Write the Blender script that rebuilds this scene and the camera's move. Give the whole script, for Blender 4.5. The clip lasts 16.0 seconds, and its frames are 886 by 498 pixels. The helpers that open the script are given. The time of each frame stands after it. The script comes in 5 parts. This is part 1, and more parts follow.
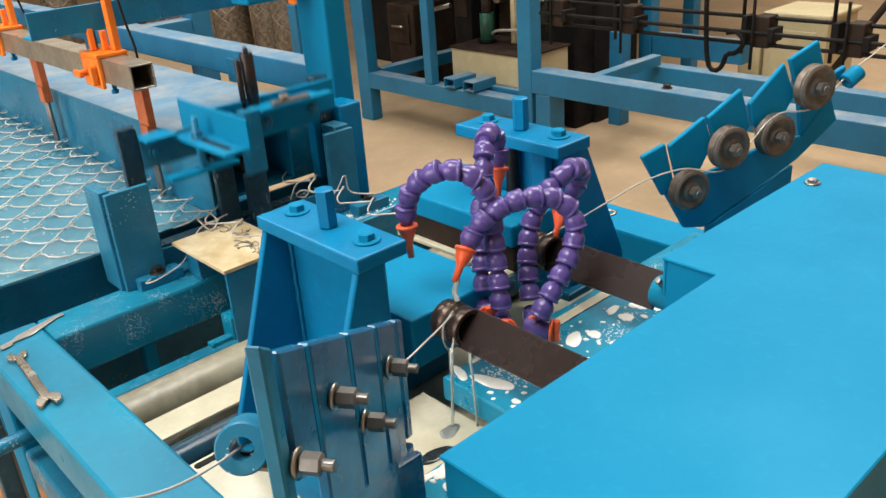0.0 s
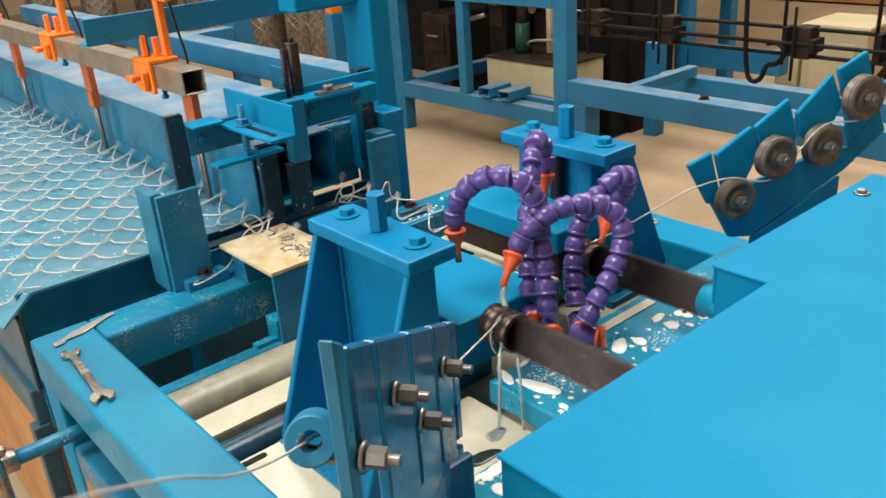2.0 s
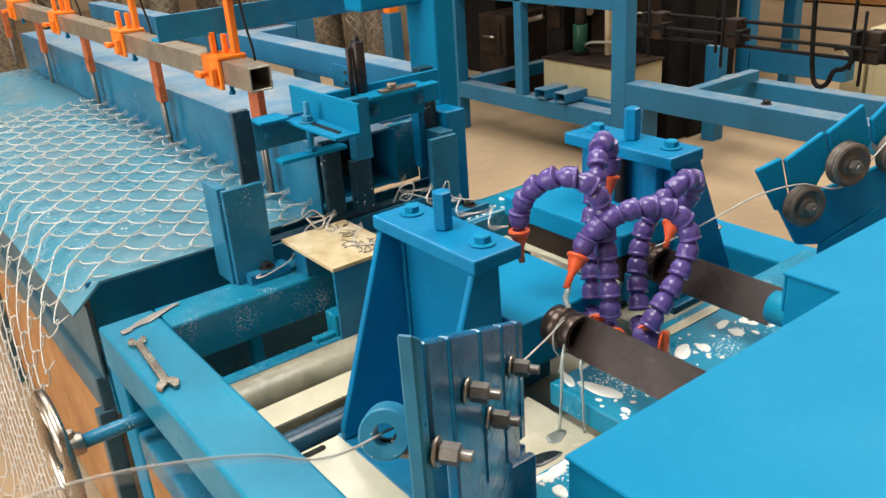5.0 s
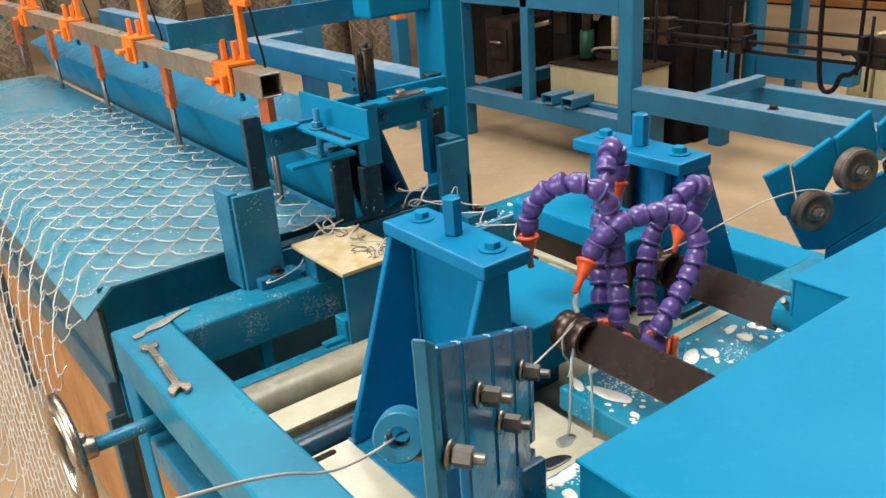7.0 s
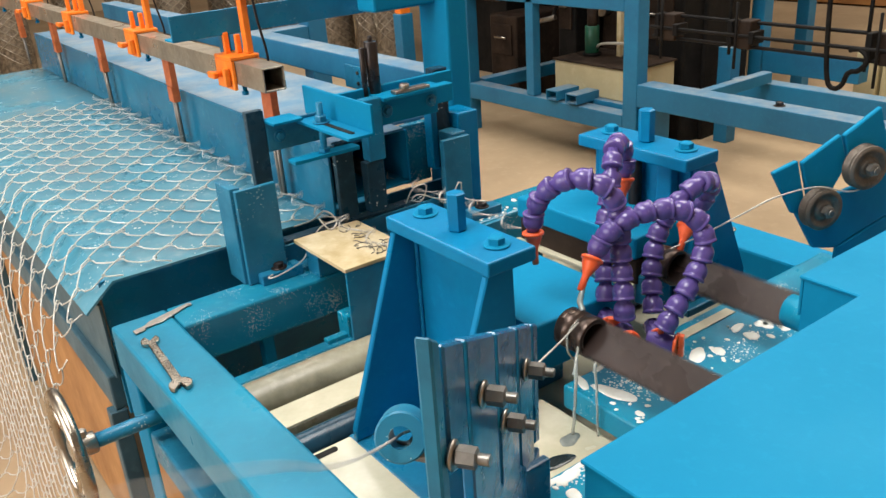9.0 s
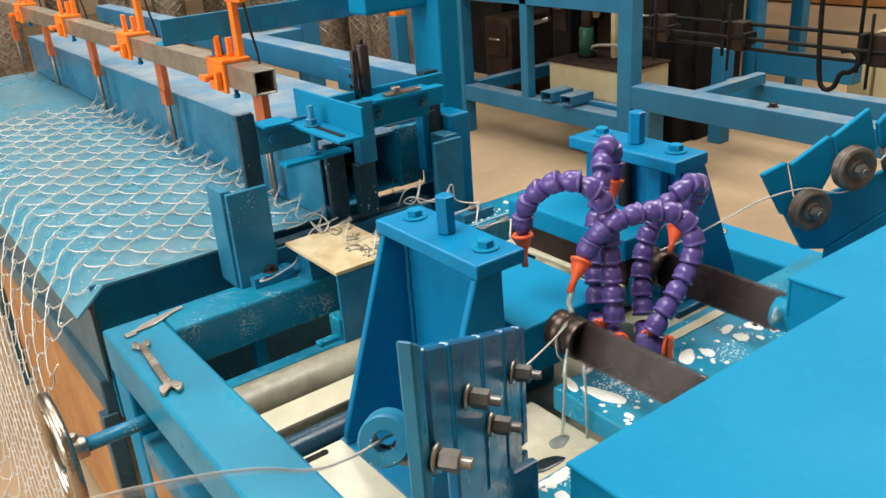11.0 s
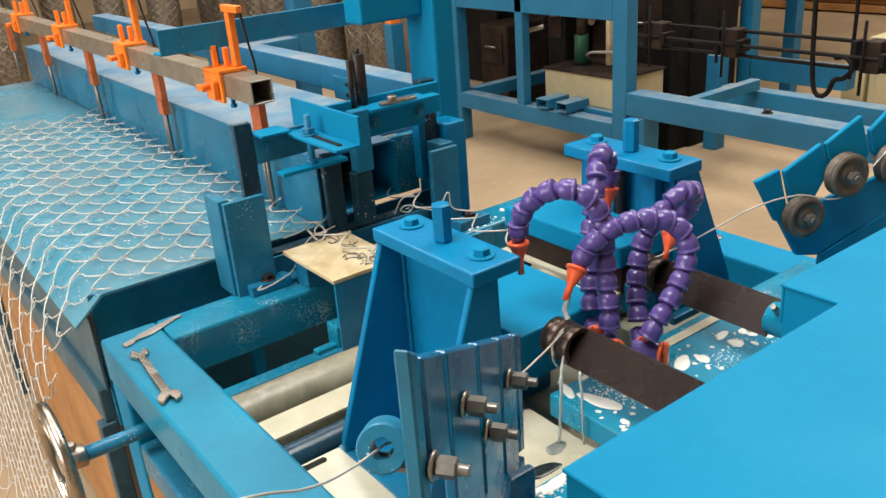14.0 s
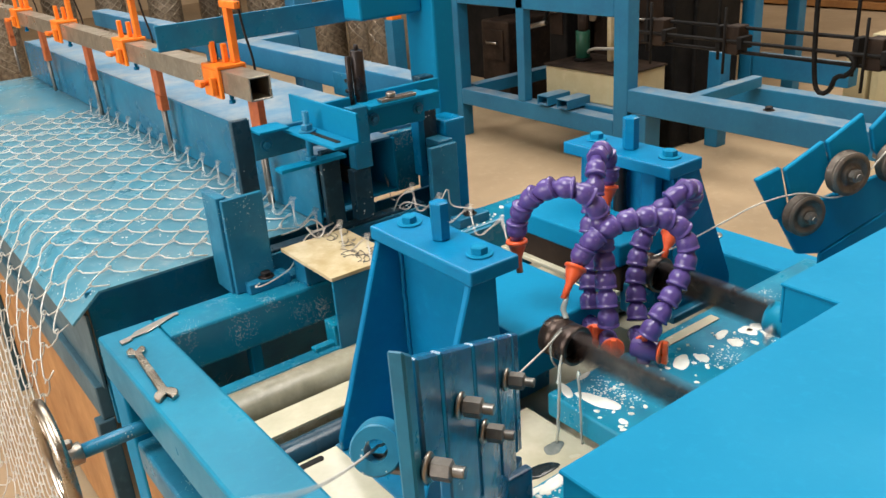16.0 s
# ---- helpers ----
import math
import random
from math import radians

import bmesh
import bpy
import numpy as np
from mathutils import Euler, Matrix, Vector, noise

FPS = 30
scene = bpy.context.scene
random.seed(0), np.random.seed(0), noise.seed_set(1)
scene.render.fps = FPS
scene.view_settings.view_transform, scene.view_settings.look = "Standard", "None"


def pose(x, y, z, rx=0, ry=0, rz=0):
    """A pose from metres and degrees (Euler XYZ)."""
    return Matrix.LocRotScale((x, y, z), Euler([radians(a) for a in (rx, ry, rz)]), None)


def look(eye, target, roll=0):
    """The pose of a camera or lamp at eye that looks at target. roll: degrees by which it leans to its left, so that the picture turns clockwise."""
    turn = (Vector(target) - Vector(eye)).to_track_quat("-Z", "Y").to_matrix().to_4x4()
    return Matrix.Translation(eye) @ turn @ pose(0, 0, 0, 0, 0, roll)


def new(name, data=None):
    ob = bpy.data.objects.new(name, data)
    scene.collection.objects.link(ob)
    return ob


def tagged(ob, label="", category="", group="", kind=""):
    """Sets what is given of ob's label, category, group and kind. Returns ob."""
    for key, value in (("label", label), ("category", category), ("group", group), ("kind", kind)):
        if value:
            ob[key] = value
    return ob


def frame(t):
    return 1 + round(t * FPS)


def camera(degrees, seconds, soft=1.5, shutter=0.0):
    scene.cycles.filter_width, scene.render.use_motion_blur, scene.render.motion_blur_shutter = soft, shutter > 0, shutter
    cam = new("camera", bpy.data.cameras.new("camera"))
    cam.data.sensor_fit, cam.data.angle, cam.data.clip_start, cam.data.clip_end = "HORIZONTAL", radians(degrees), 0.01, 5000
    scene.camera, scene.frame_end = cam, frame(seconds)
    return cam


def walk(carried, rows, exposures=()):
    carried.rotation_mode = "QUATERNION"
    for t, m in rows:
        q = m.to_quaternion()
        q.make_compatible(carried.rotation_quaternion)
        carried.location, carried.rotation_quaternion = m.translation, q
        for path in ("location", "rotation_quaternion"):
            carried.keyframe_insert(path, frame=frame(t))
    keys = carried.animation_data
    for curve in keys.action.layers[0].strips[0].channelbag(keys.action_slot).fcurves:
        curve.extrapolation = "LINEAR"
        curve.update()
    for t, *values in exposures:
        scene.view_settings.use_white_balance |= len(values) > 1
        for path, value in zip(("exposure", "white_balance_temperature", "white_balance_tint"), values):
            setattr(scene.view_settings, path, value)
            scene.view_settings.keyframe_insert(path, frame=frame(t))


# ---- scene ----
cam = camera(55.7, 16.0, shutter=0.6)
PATH = [
    (0, (0.114, -0.068, 1.513), (1.315, 1.297, 0.681), -4.2),
    (0.5, (0.108, -0.072, 1.514), (1.314, 1.294, 0.691), -4.2),
    (1, (0.104, -0.072, 1.513), (1.309, 1.3, 0.699), -4.2),
    (1.5, (0.096, -0.071, 1.516), (1.284, 1.32, 0.705), -4.1),
    (2, (0.081, -0.059, 1.514), (1.241, 1.356, 0.707), -4.2),
    (2.5, (0.074, -0.054, 1.514), (1.213, 1.379, 0.707), -4.2),
    (3, (0.084, -0.051, 1.513), (1.209, 1.391, 0.704), -4.3),
    (3.5, (0.084, -0.048, 1.517), (1.191, 1.408, 0.708), -4.1),
    (4, (0.069, -0.042, 1.514), (1.156, 1.43, 0.708), -3.9),
    (6.5, (0.055, -0.054, 1.517), (1.122, 1.443, 0.729), -4.3),
    (7, (0.051, -0.05, 1.519), (1.116, 1.449, 0.733), -4.3),
    (7.5, (0.056, -0.045, 1.516), (1.121, 1.454, 0.729), -4.3),
    (8, (0.059, -0.044, 1.514), (1.122, 1.454, 0.723), -4.2),
    (8.5, (0.061, -0.042, 1.514), (1.12, 1.457, 0.719), -4.1),
    (9, (0.058, -0.039, 1.514), (1.114, 1.462, 0.719), -4.1),
    (11.5, (0.068, -0.047, 1.516), (1.133, 1.449, 0.724), -4.3),
    (12, (0.067, -0.047, 1.517), (1.133, 1.448, 0.724), -4.4),
    (12.5, (0.065, -0.047, 1.518), (1.132, 1.45, 0.73), -4.4),
    (13, (0.063, -0.05, 1.522), (1.133, 1.448, 0.739), -4.4),
    (13.5, (0.064, -0.053, 1.523), (1.135, 1.446, 0.744), -4.5),
    (14, (0.063, -0.053, 1.521), (1.136, 1.445, 0.743), -4.4),
    (14.5, (0.063, -0.051, 1.519), (1.135, 1.445, 0.737), -4.3),
    (15, (0.067, -0.049, 1.518), (1.138, 1.447, 0.734), -4.3),
    (15.5, (0.071, -0.051, 1.519), (1.14, 1.445, 0.731), -4.3),
    (16, (0.072, -0.049, 1.52), (1.14, 1.448, 0.734), -4.3),
]
walk(cam, [(t, look(eye, target, roll)) for t, eye, target, roll in PATH])


# ---------- light ----------
world = bpy.data.worlds.new("hall_air")
scene.world = world
world.use_nodes = True
world.node_tree.nodes["Background"].inputs[0].default_value = (0.75, 0.86, 1.0, 1)
world.node_tree.nodes["Background"].inputs[1].default_value = 0.5


def area(name, eye, target, sx, sy, watts, colour):
    data = bpy.data.lights.new(name, "AREA")
    data.shape, data.size, data.size_y, data.energy, data.color = "RECTANGLE", sx, sy, watts, colour
    ob = new(name, data)
    ob.matrix_world = look(eye, target)
    return ob


# roof lights of the hall: one bright strip over the aisle and dimmer ones further off
area("roof_light", (-1.0, 1.0, 6.2), (0.2, 1.2, 0.0), 2.8, 2.4, 375, (1.0, 0.97, 0.92))
# broad fill lamp added on the aisle side to lift the upright faces
area("fill_light", (-4.4, 1.8, 2.2), (0.6, 1.2, 0.9), 5.0, 3.4, 320, (1.0, 0.98, 0.96))
area("roof_light", (1.5, 6.5, 6.2), (1.5, 6.0, 0.0), 5.0, 4.0, 400, (1.0, 0.96, 0.90))
area("roof_light", (5.5, 2.2, 6.2), (5.0, 2.2, 0.0), 4.0, 5.0, 580, (1.0, 0.93, 0.84))


# ---------- materials ----------
def nodes_of(name):
    mat = bpy.data.materials.new(name)
    mat.use_nodes = True
    nt = mat.node_tree
    return mat, nt, nt.nodes["Principled BSDF"]


def node(nt, kind, **inputs):
    n = nt.nodes.new(kind)
    for key, value in inputs.items():
        n.inputs[key.replace("_", " ")].default_value = value
    return n


def ramp(nt, src, stops):
    r = nt.nodes.new("ShaderNodeValToRGB")
    e = r.color_ramp.elements
    e[0].position, e[0].color = stops[0][0], (*stops[0][1], 1)
    e[1].position, e[1].color = stops[-1][0], (*stops[-1][1], 1)
    for p, c in stops[1:-1]:
        k = e.new(p)
        k.color = (*c, 1)
    nt.links.new(src, r.inputs[0])
    return r.outputs[0]


def mixed(nt, fac, a, b):
    m = nt.nodes.new("ShaderNodeMix")
    m.data_type = "RGBA"
    for sock, v in ((m.inputs[0], fac), (m.inputs[6], a), (m.inputs[7], b)):
        if isinstance(v, (int, float)):
            sock.default_value = v
        elif isinstance(v, tuple):
            sock.default_value = (*v, 1)
        else:
            nt.links.new(v, sock)
    return m.outputs[2]


def surface(name, colour, dark, light, rough=0.5, metal=0.0, grain=40.0, stain=4.0, bump=0.15, spread=0.12, spots=0.0, even=0.0, spot_colour=(0.75, 0.78, 0.74), spot_scale=90.0, dust=0.0, coat=0.0, shine=0.5):
    """Base colour with fine grain, large stains, wear in the roughness, a fine bump and, where asked, dried splashes."""
    mat, nt, b = nodes_of(name)
    pos = nt.nodes.new("ShaderNodeTexCoord").outputs["Object"]
    fine = node(nt, "ShaderNodeTexNoise", Scale=grain, Detail=4.0, Roughness=0.6)
    wide = node(nt, "ShaderNodeTexNoise", Scale=stain, Detail=5.0, Roughness=0.62)
    for n in (fine, wide):
        nt.links.new(pos, n.inputs["Vector"])
    col = mixed(nt, ramp(nt, wide.outputs[0], [(0.36, (0, 0, 0)), (0.66, (1, 1, 1))]), dark, colour)
    col = mixed(nt, ramp(nt, fine.outputs[0], [(0.55, (0, 0, 0)), (0.8, (0.5, 0.5, 0.5))]), col, light)
    if dust:
        up = nt.nodes.new("ShaderNodeNewGeometry")
        split = nt.nodes.new("ShaderNodeSeparateXYZ")
        nt.links.new(up.outputs["Normal"], split.inputs[0])
        d2 = node(nt, "ShaderNodeTexNoise", Scale=9.0, Detail=6.0, Roughness=0.7)
        nt.links.new(pos, d2.inputs["Vector"])
        m = nt.nodes.new("ShaderNodeMath")
        m.operation = "MULTIPLY"
        nt.links.new(ramp(nt, split.outputs[2], [(0.5, (0, 0, 0)), (1.0, (dust, dust, dust))]), m.inputs[0])
        nt.links.new(ramp(nt, d2.outputs[0], [(0.4, (0.25, 0.25, 0.25)), (0.7, (1, 1, 1))]), m.inputs[1])
        col = mixed(nt, m.outputs[0], col, (0.42, 0.36, 0.27))
    rough_src = ramp(nt, wide.outputs[0], [(0.3, (rough + spread,) * 3), (0.7, (max(0.04, rough - spread),) * 3)])
    if spots:
        vor = node(nt, "ShaderNodeTexVoronoi", Scale=spot_scale, Randomness=1.0)
        nt.links.new(pos, vor.inputs["Vector"])
        size = node(nt, "ShaderNodeTexNoise", Scale=14.0, Detail=3.0)
        nt.links.new(pos, size.inputs["Vector"])
        thr = nt.nodes.new("ShaderNodeMath")
        thr.operation = "MULTIPLY_ADD"
        nt.links.new(size.outputs[0], thr.inputs[0])
        thr.inputs[1].default_value = spots * (5.0 - 3.4 * even)
        thr.inputs[2].default_value = -spots * (2.35 - 1.85 * even)
        less = nt.nodes.new("ShaderNodeMath")
        less.operation = "LESS_THAN"
        nt.links.new(vor.outputs["Distance"], less.inputs[0])
        nt.links.new(thr.outputs[0], less.inputs[1])
        half = nt.nodes.new("ShaderNodeMath")
        half.operation = "MULTIPLY"
        nt.links.new(less.outputs[0], half.inputs[0])
        half.inputs[1].default_value = 0.75
        col = mixed(nt, half.outputs[0], col, spot_colour)
    nt.links.new(col, b.inputs["Base Color"])
    nt.links.new(rough_src, b.inputs["Roughness"])
    b.inputs["Metallic"].default_value = metal
    b.inputs["Specular IOR Level"].default_value = shine
    if coat:
        b.inputs["Coat Weight"].default_value = coat
        b.inputs["Coat Roughness"].default_value = 0.15
    bmp = node(nt, "ShaderNodeBump", Strength=bump, Distance=0.002)
    nt.links.new(fine.outputs[0], bmp.inputs["Height"])
    nt.links.new(bmp.outputs[0], b.inputs["Normal"])
    return mat


BLUE = surface("blue_paint", (0.004, 0.205, 0.385), (0.004, 0.18, 0.34), (0.007, 0.23, 0.42), 0.46, grain=60, stain=3, bump=0.12, shine=0.06)
BLUE_WET = surface("blue_paint_splashed", (0.005, 0.235, 0.375), (0.004, 0.17, 0.29), (0.02, 0.29, 0.42), 0.3, grain=60, stain=5, bump=0.2, spots=0.34, spot_scale=210, shine=0.25)
BLUE_SPECK = surface("blue_paint_speckled", (0.010, 0.205, 0.33), (0.008, 0.145, 0.25), (0.06, 0.27, 0.37), 0.24, grain=50, stain=6, bump=0.2, spots=0.40, even=0.55, spot_scale=270, shine=0.35)
BLUE_WORN = surface("blue_paint_greasy", (0.010, 0.185, 0.335), (0.010, 0.125, 0.235), (0.02, 0.21, 0.37), 0.32, grain=35, stain=9, bump=0.2, spots=0.16, spot_scale=170, shine=0.3)
BLUE_TABLE = surface("blue_paint_table", (0.115, 0.26, 0.33), (0.045, 0.215, 0.31), (0.30, 0.38, 0.40), 0.22, grain=26, stain=5, bump=0.2, spots=0.25, spot_scale=80)
BLUE_DUSTY = surface("blue_paint_dusty", (0.008, 0.16, 0.31), (0.008, 0.12, 0.24), (0.02, 0.20, 0.35), 0.5, grain=40, stain=3, bump=0.15, dust=0.55)
BLUE_BED = surface("blue_paint_bed", (0.008, 0.19, 0.315), (0.014, 0.145, 0.235), (0.03, 0.23, 0.345), 0.36, grain=45, stain=4.5, bump=0.15, shine=0.14)
BLUE_DEEP = surface("blue_paint_deep", (0.002, 0.180, 0.375), (0.003, 0.145, 0.31), (0.006, 0.22, 0.42), 0.34, grain=50, stain=7, bump=0.15, shine=0.16)
BLUE_DULL = surface("blue_paint_oily", (0.018, 0.185, 0.315), (0.012, 0.125, 0.22), (0.05, 0.25, 0.37), 0.36, grain=40, stain=11, bump=0.25, spots=0.2, spot_scale=190, shine=0.35)
BLUE_GUIDE = surface("blue_paint_wet_guide", (0.006, 0.150, 0.31), (0.010, 0.080, 0.17), (0.03, 0.24, 0.40), 0.23, grain=30, stain=14, bump=0.3, shine=0.45)
BLUE_TROUGH = surface("blue_paint_scuffed", (0.012, 0.170, 0.305), (0.010, 0.120, 0.225), (0.05, 0.23, 0.35), 0.22, grain=34, stain=5, bump=0.15, spots=0.10, spot_scale=190, shine=0.4)
PULLEY = surface("worn_bronzed_steel", (0.17, 0.145, 0.12), (0.09, 0.075, 0.062), (0.30, 0.26, 0.22), 0.5, 0.55, grain=80, stain=25, bump=0.2)
NUT = surface("dull_nut_steel", (0.20, 0.19, 0.175), (0.12, 0.115, 0.105), (0.34, 0.33, 0.31), 0.36, 0.6, grain=70, stain=18, bump=0.15)
STEEL = surface("bare_steel", (0.45, 0.42, 0.38), (0.28, 0.25, 0.22), (0.6, 0.58, 0.54), 0.35, 1.0, grain=90, stain=14, bump=0.15)
CHROME = surface("polished_steel", (0.50, 0.45, 0.39), (0.34, 0.30, 0.25), (0.6, 0.56, 0.50), 0.25, 1.0, grain=60, stain=12, bump=0.08)
TEAL_DARK = surface("oiled_teal_steel", (0.014, 0.052, 0.085), (0.010, 0.030, 0.048), (0.05, 0.12, 0.16), 0.30, 0.0, grain=60, stain=10, bump=0.25, spots=0.25, shine=0.25)
GREY_SHEET = surface("grey_sheet", (0.035, 0.105, 0.145), (0.025, 0.065, 0.09), (0.07, 0.15, 0.19), 0.5, grain=40, stain=5, bump=0.2)
DARK = surface("oiled_dark_steel", (0.045, 0.035, 0.032), (0.022, 0.018, 0.018), (0.11, 0.09, 0.08), 0.34, 0.6, grain=50, stain=9, bump=0.25)
RING = surface("bronzed_steel", (0.10, 0.07, 0.055), (0.05, 0.035, 0.03), (0.20, 0.16, 0.13), 0.3, 0.7, grain=50, stain=14, bump=0.2)
BLADE = surface("oiled_blade_steel", (0.044, 0.031, 0.028), (0.022, 0.015, 0.014), (0.10, 0.075, 0.065), 0.27, 0.35, grain=40, stain=6, bump=0.15)
BLACK = surface("near_black", (0.010, 0.009, 0.009), (0.005, 0.005, 0.005), (0.03, 0.026, 0.022), 0.6, 0.0, grain=30, stain=6, shine=0.15)
BROWN = surface("dark_brown", (0.036, 0.023, 0.016), (0.015, 0.010, 0.008), (0.075, 0.052, 0.036), 0.6, 0.0, grain=25, stain=5, shine=0.15)
BLACK_GLOSS = surface("dark_gloss", (0.02, 0.03, 0.035), (0.012, 0.018, 0.02), (0.06, 0.07, 0.07), 0.08, grain=40, stain=20, bump=0.1)
GREY_GLOSS = surface("grey_gloss", (0.22, 0.24, 0.22), (0.14, 0.16, 0.15), (0.34, 0.35, 0.31), 0.08, grain=40, stain=20, bump=0.1)
ZINC = surface("galvanised_wire", (0.62, 0.61, 0.57), (0.46, 0.44, 0.40), (0.74, 0.73, 0.70), 0.38, 0.3, grain=120, stain=20, bump=0.1)
TUBE = surface("mill_steel_tube", (0.42, 0.37, 0.30), (0.26, 0.23, 0.18), (0.54, 0.49, 0.41), 0.36, 0.7, grain=70, stain=10, bump=0.15)
ORANGE = surface("orange_paint", (0.90, 0.24, 0.015), (0.75, 0.16, 0.01), (0.95, 0.34, 0.04), 0.42, grain=60, stain=8, bump=0.12)
RUST_ORANGE = surface("orange_primer", (0.62, 0.155, 0.035), (0.40, 0.09, 0.03), (0.72, 0.22, 0.06), 0.5, grain=60, stain=18, bump=0.2)
PURPLE = surface("purple_plastic", (0.106, 0.073, 0.265), (0.085, 0.056, 0.22), (0.13, 0.092, 0.30), 0.2, grain=30, stain=10, bump=0.03)
NOZZLE = surface("orange_plastic", (0.85, 0.13, 0.035), (0.75, 0.10, 0.03), (0.9, 0.18, 0.06), 0.36, grain=40, stain=10, bump=0.04)
MILK = surface("milky_coolant", (0.58, 0.55, 0.42), (0.42, 0.39, 0.28), (0.65, 0.62, 0.50), 0.2, grain=12, stain=6, bump=0.05)
CREAM = surface("cream_sheet", (0.36, 0.34, 0.25), (0.17, 0.16, 0.11), (0.58, 0.55, 0.43), 0.35, grain=20, stain=9, bump=0.2)
CARD = surface("waxed_board", (0.58, 0.50, 0.33), (0.40, 0.31, 0.16), (0.66, 0.60, 0.44), 0.55, grain=30, stain=14, bump=0.3)
FOAM = surface("dried_coolant", (0.80, 0.82, 0.78), (0.66, 0.68, 0.62), (0.85, 0.86, 0.82), 0.4, grain=60, stain=20, bump=0.1)
STREAM = surface("running_coolant", (0.62, 0.66, 0.62), (0.5, 0.54, 0.5), (0.7, 0.74, 0.7), 0.12, grain=30, stain=10, bump=0.1)
STREAM.node_tree.nodes["Principled BSDF"].inputs["Transmission Weight"].default_value = 0.65
FLOOR = surface("dusty_concrete", (0.40, 0.29, 0.175), (0.30, 0.215, 0.13), (0.46, 0.35, 0.23), 0.75, grain=18, stain=0.9, bump=0.3)
PLASTER = surface("hall_plaster", (0.50, 0.38, 0.25), (0.36, 0.26, 0.16), (0.56, 0.44, 0.3), 0.85, grain=6, stain=0.7, bump=0.3)
ROOF = surface("roof_sheet", (0.35, 0.34, 0.32), (0.28, 0.27, 0.25), (0.4, 0.39, 0.37), 0.7, grain=8, stain=0.7)
AMBER = surface("orange_board", (0.42, 0.20, 0.062), (0.28, 0.125, 0.04), (0.50, 0.27, 0.10), 0.6, grain=22, stain=4, bump=0.2)
BEIGE = surface("beige_enamel", (0.50, 0.44, 0.27), (0.40, 0.34, 0.20), (0.56, 0.50, 0.33), 0.5, grain=30, stain=3)
GREEN = surface("green_enamel", (0.02, 0.13, 0.08), (0.012, 0.08, 0.05), (0.03, 0.17, 0.11), 0.4, grain=30, stain=6)
ROLLMESH = surface("stacked_mesh", (0.30, 0.25, 0.19), (0.10, 0.08, 0.06), (0.45, 0.40, 0.32), 0.5, 0.4, grain=130, stain=30, bump=0.9)


# ---------- mesh tools ----------
ORIGIN = {}


def thing(name, at, label, category, group="", kind=""):
    ob = new(name)
    ob.empty_display_size = 0.05
    ob.location = at
    ORIGIN[ob] = Vector(at)
    return tagged(ob, label, category, group, kind)


def part(name, bm, material, parent, label=""):
    """Links a bmesh, given in the world's space, as one mesh under a thing or part."""
    root = parent
    while root.parent:
        root = root.parent
    bmesh.ops.translate(bm, verts=bm.verts[:], vec=-ORIGIN[root])
    me = bpy.data.meshes.new(name)
    bm.to_mesh(me)
    bm.free()
    me.materials.append(material)
    ob = new(name, me)
    ob.parent = parent
    return tagged(ob, label)


def solo(name, bm, material, label, category, group="", kind=""):
    """A thing of one mesh."""
    me = bpy.data.meshes.new(name)
    c = sum((v.co for v in bm.verts), Vector()) / len(bm.verts)
    c.z = min(v.co.z for v in bm.verts)
    bmesh.ops.translate(bm, verts=bm.verts[:], vec=-c)
    bm.to_mesh(me)
    bm.free()
    me.materials.append(material)
    ob = new(name, me)
    ob.location = c
    ORIGIN[ob] = c
    return tagged(ob, label, category, group, kind)


def merge(bm, other, m=None):
    if m is not None:
        bmesh.ops.transform(other, matrix=m, verts=other.verts[:])
    me = bpy.data.meshes.new("tmp")
    other.to_mesh(me)
    other.free()
    bm.from_mesh(me)
    bpy.data.meshes.remove(me)
    return bm


def box(x0, x1, y0, y1, z0, z1, bev=0.003, m=None, seg=2):
    bm = bmesh.new()
    bmesh.ops.create_cube(bm, size=1)
    bmesh.ops.transform(bm, matrix=Matrix.Translation(((x0 + x1) / 2, (y0 + y1) / 2, (z0 + z1) / 2)) @ Matrix.Diagonal((abs(x1 - x0), abs(y1 - y0), abs(z1 - z0), 1)), verts=bm.verts[:])
    if bev:
        bmesh.ops.bevel(bm, geom=bm.edges[:], offset=min(bev, 0.45 * min(abs(x1 - x0), abs(y1 - y0), abs(z1 - z0))), segments=seg, profile=0.5, affect="EDGES")
        for f in bm.faces:
            f.smooth = False
    if m is not None:
        bmesh.ops.transform(bm, matrix=m, verts=bm.verts[:])
    return bm


def both(*bms):
    out = bms[0]
    for b in bms[1:]:
        merge(out, b)
    return out


def along(p0, p1):
    """A frame at p0 whose z runs to p1."""
    d = Vector(p1) - Vector(p0)
    return Matrix.Translation(p0) @ d.to_track_quat("Z", "Y").to_matrix().to_4x4()


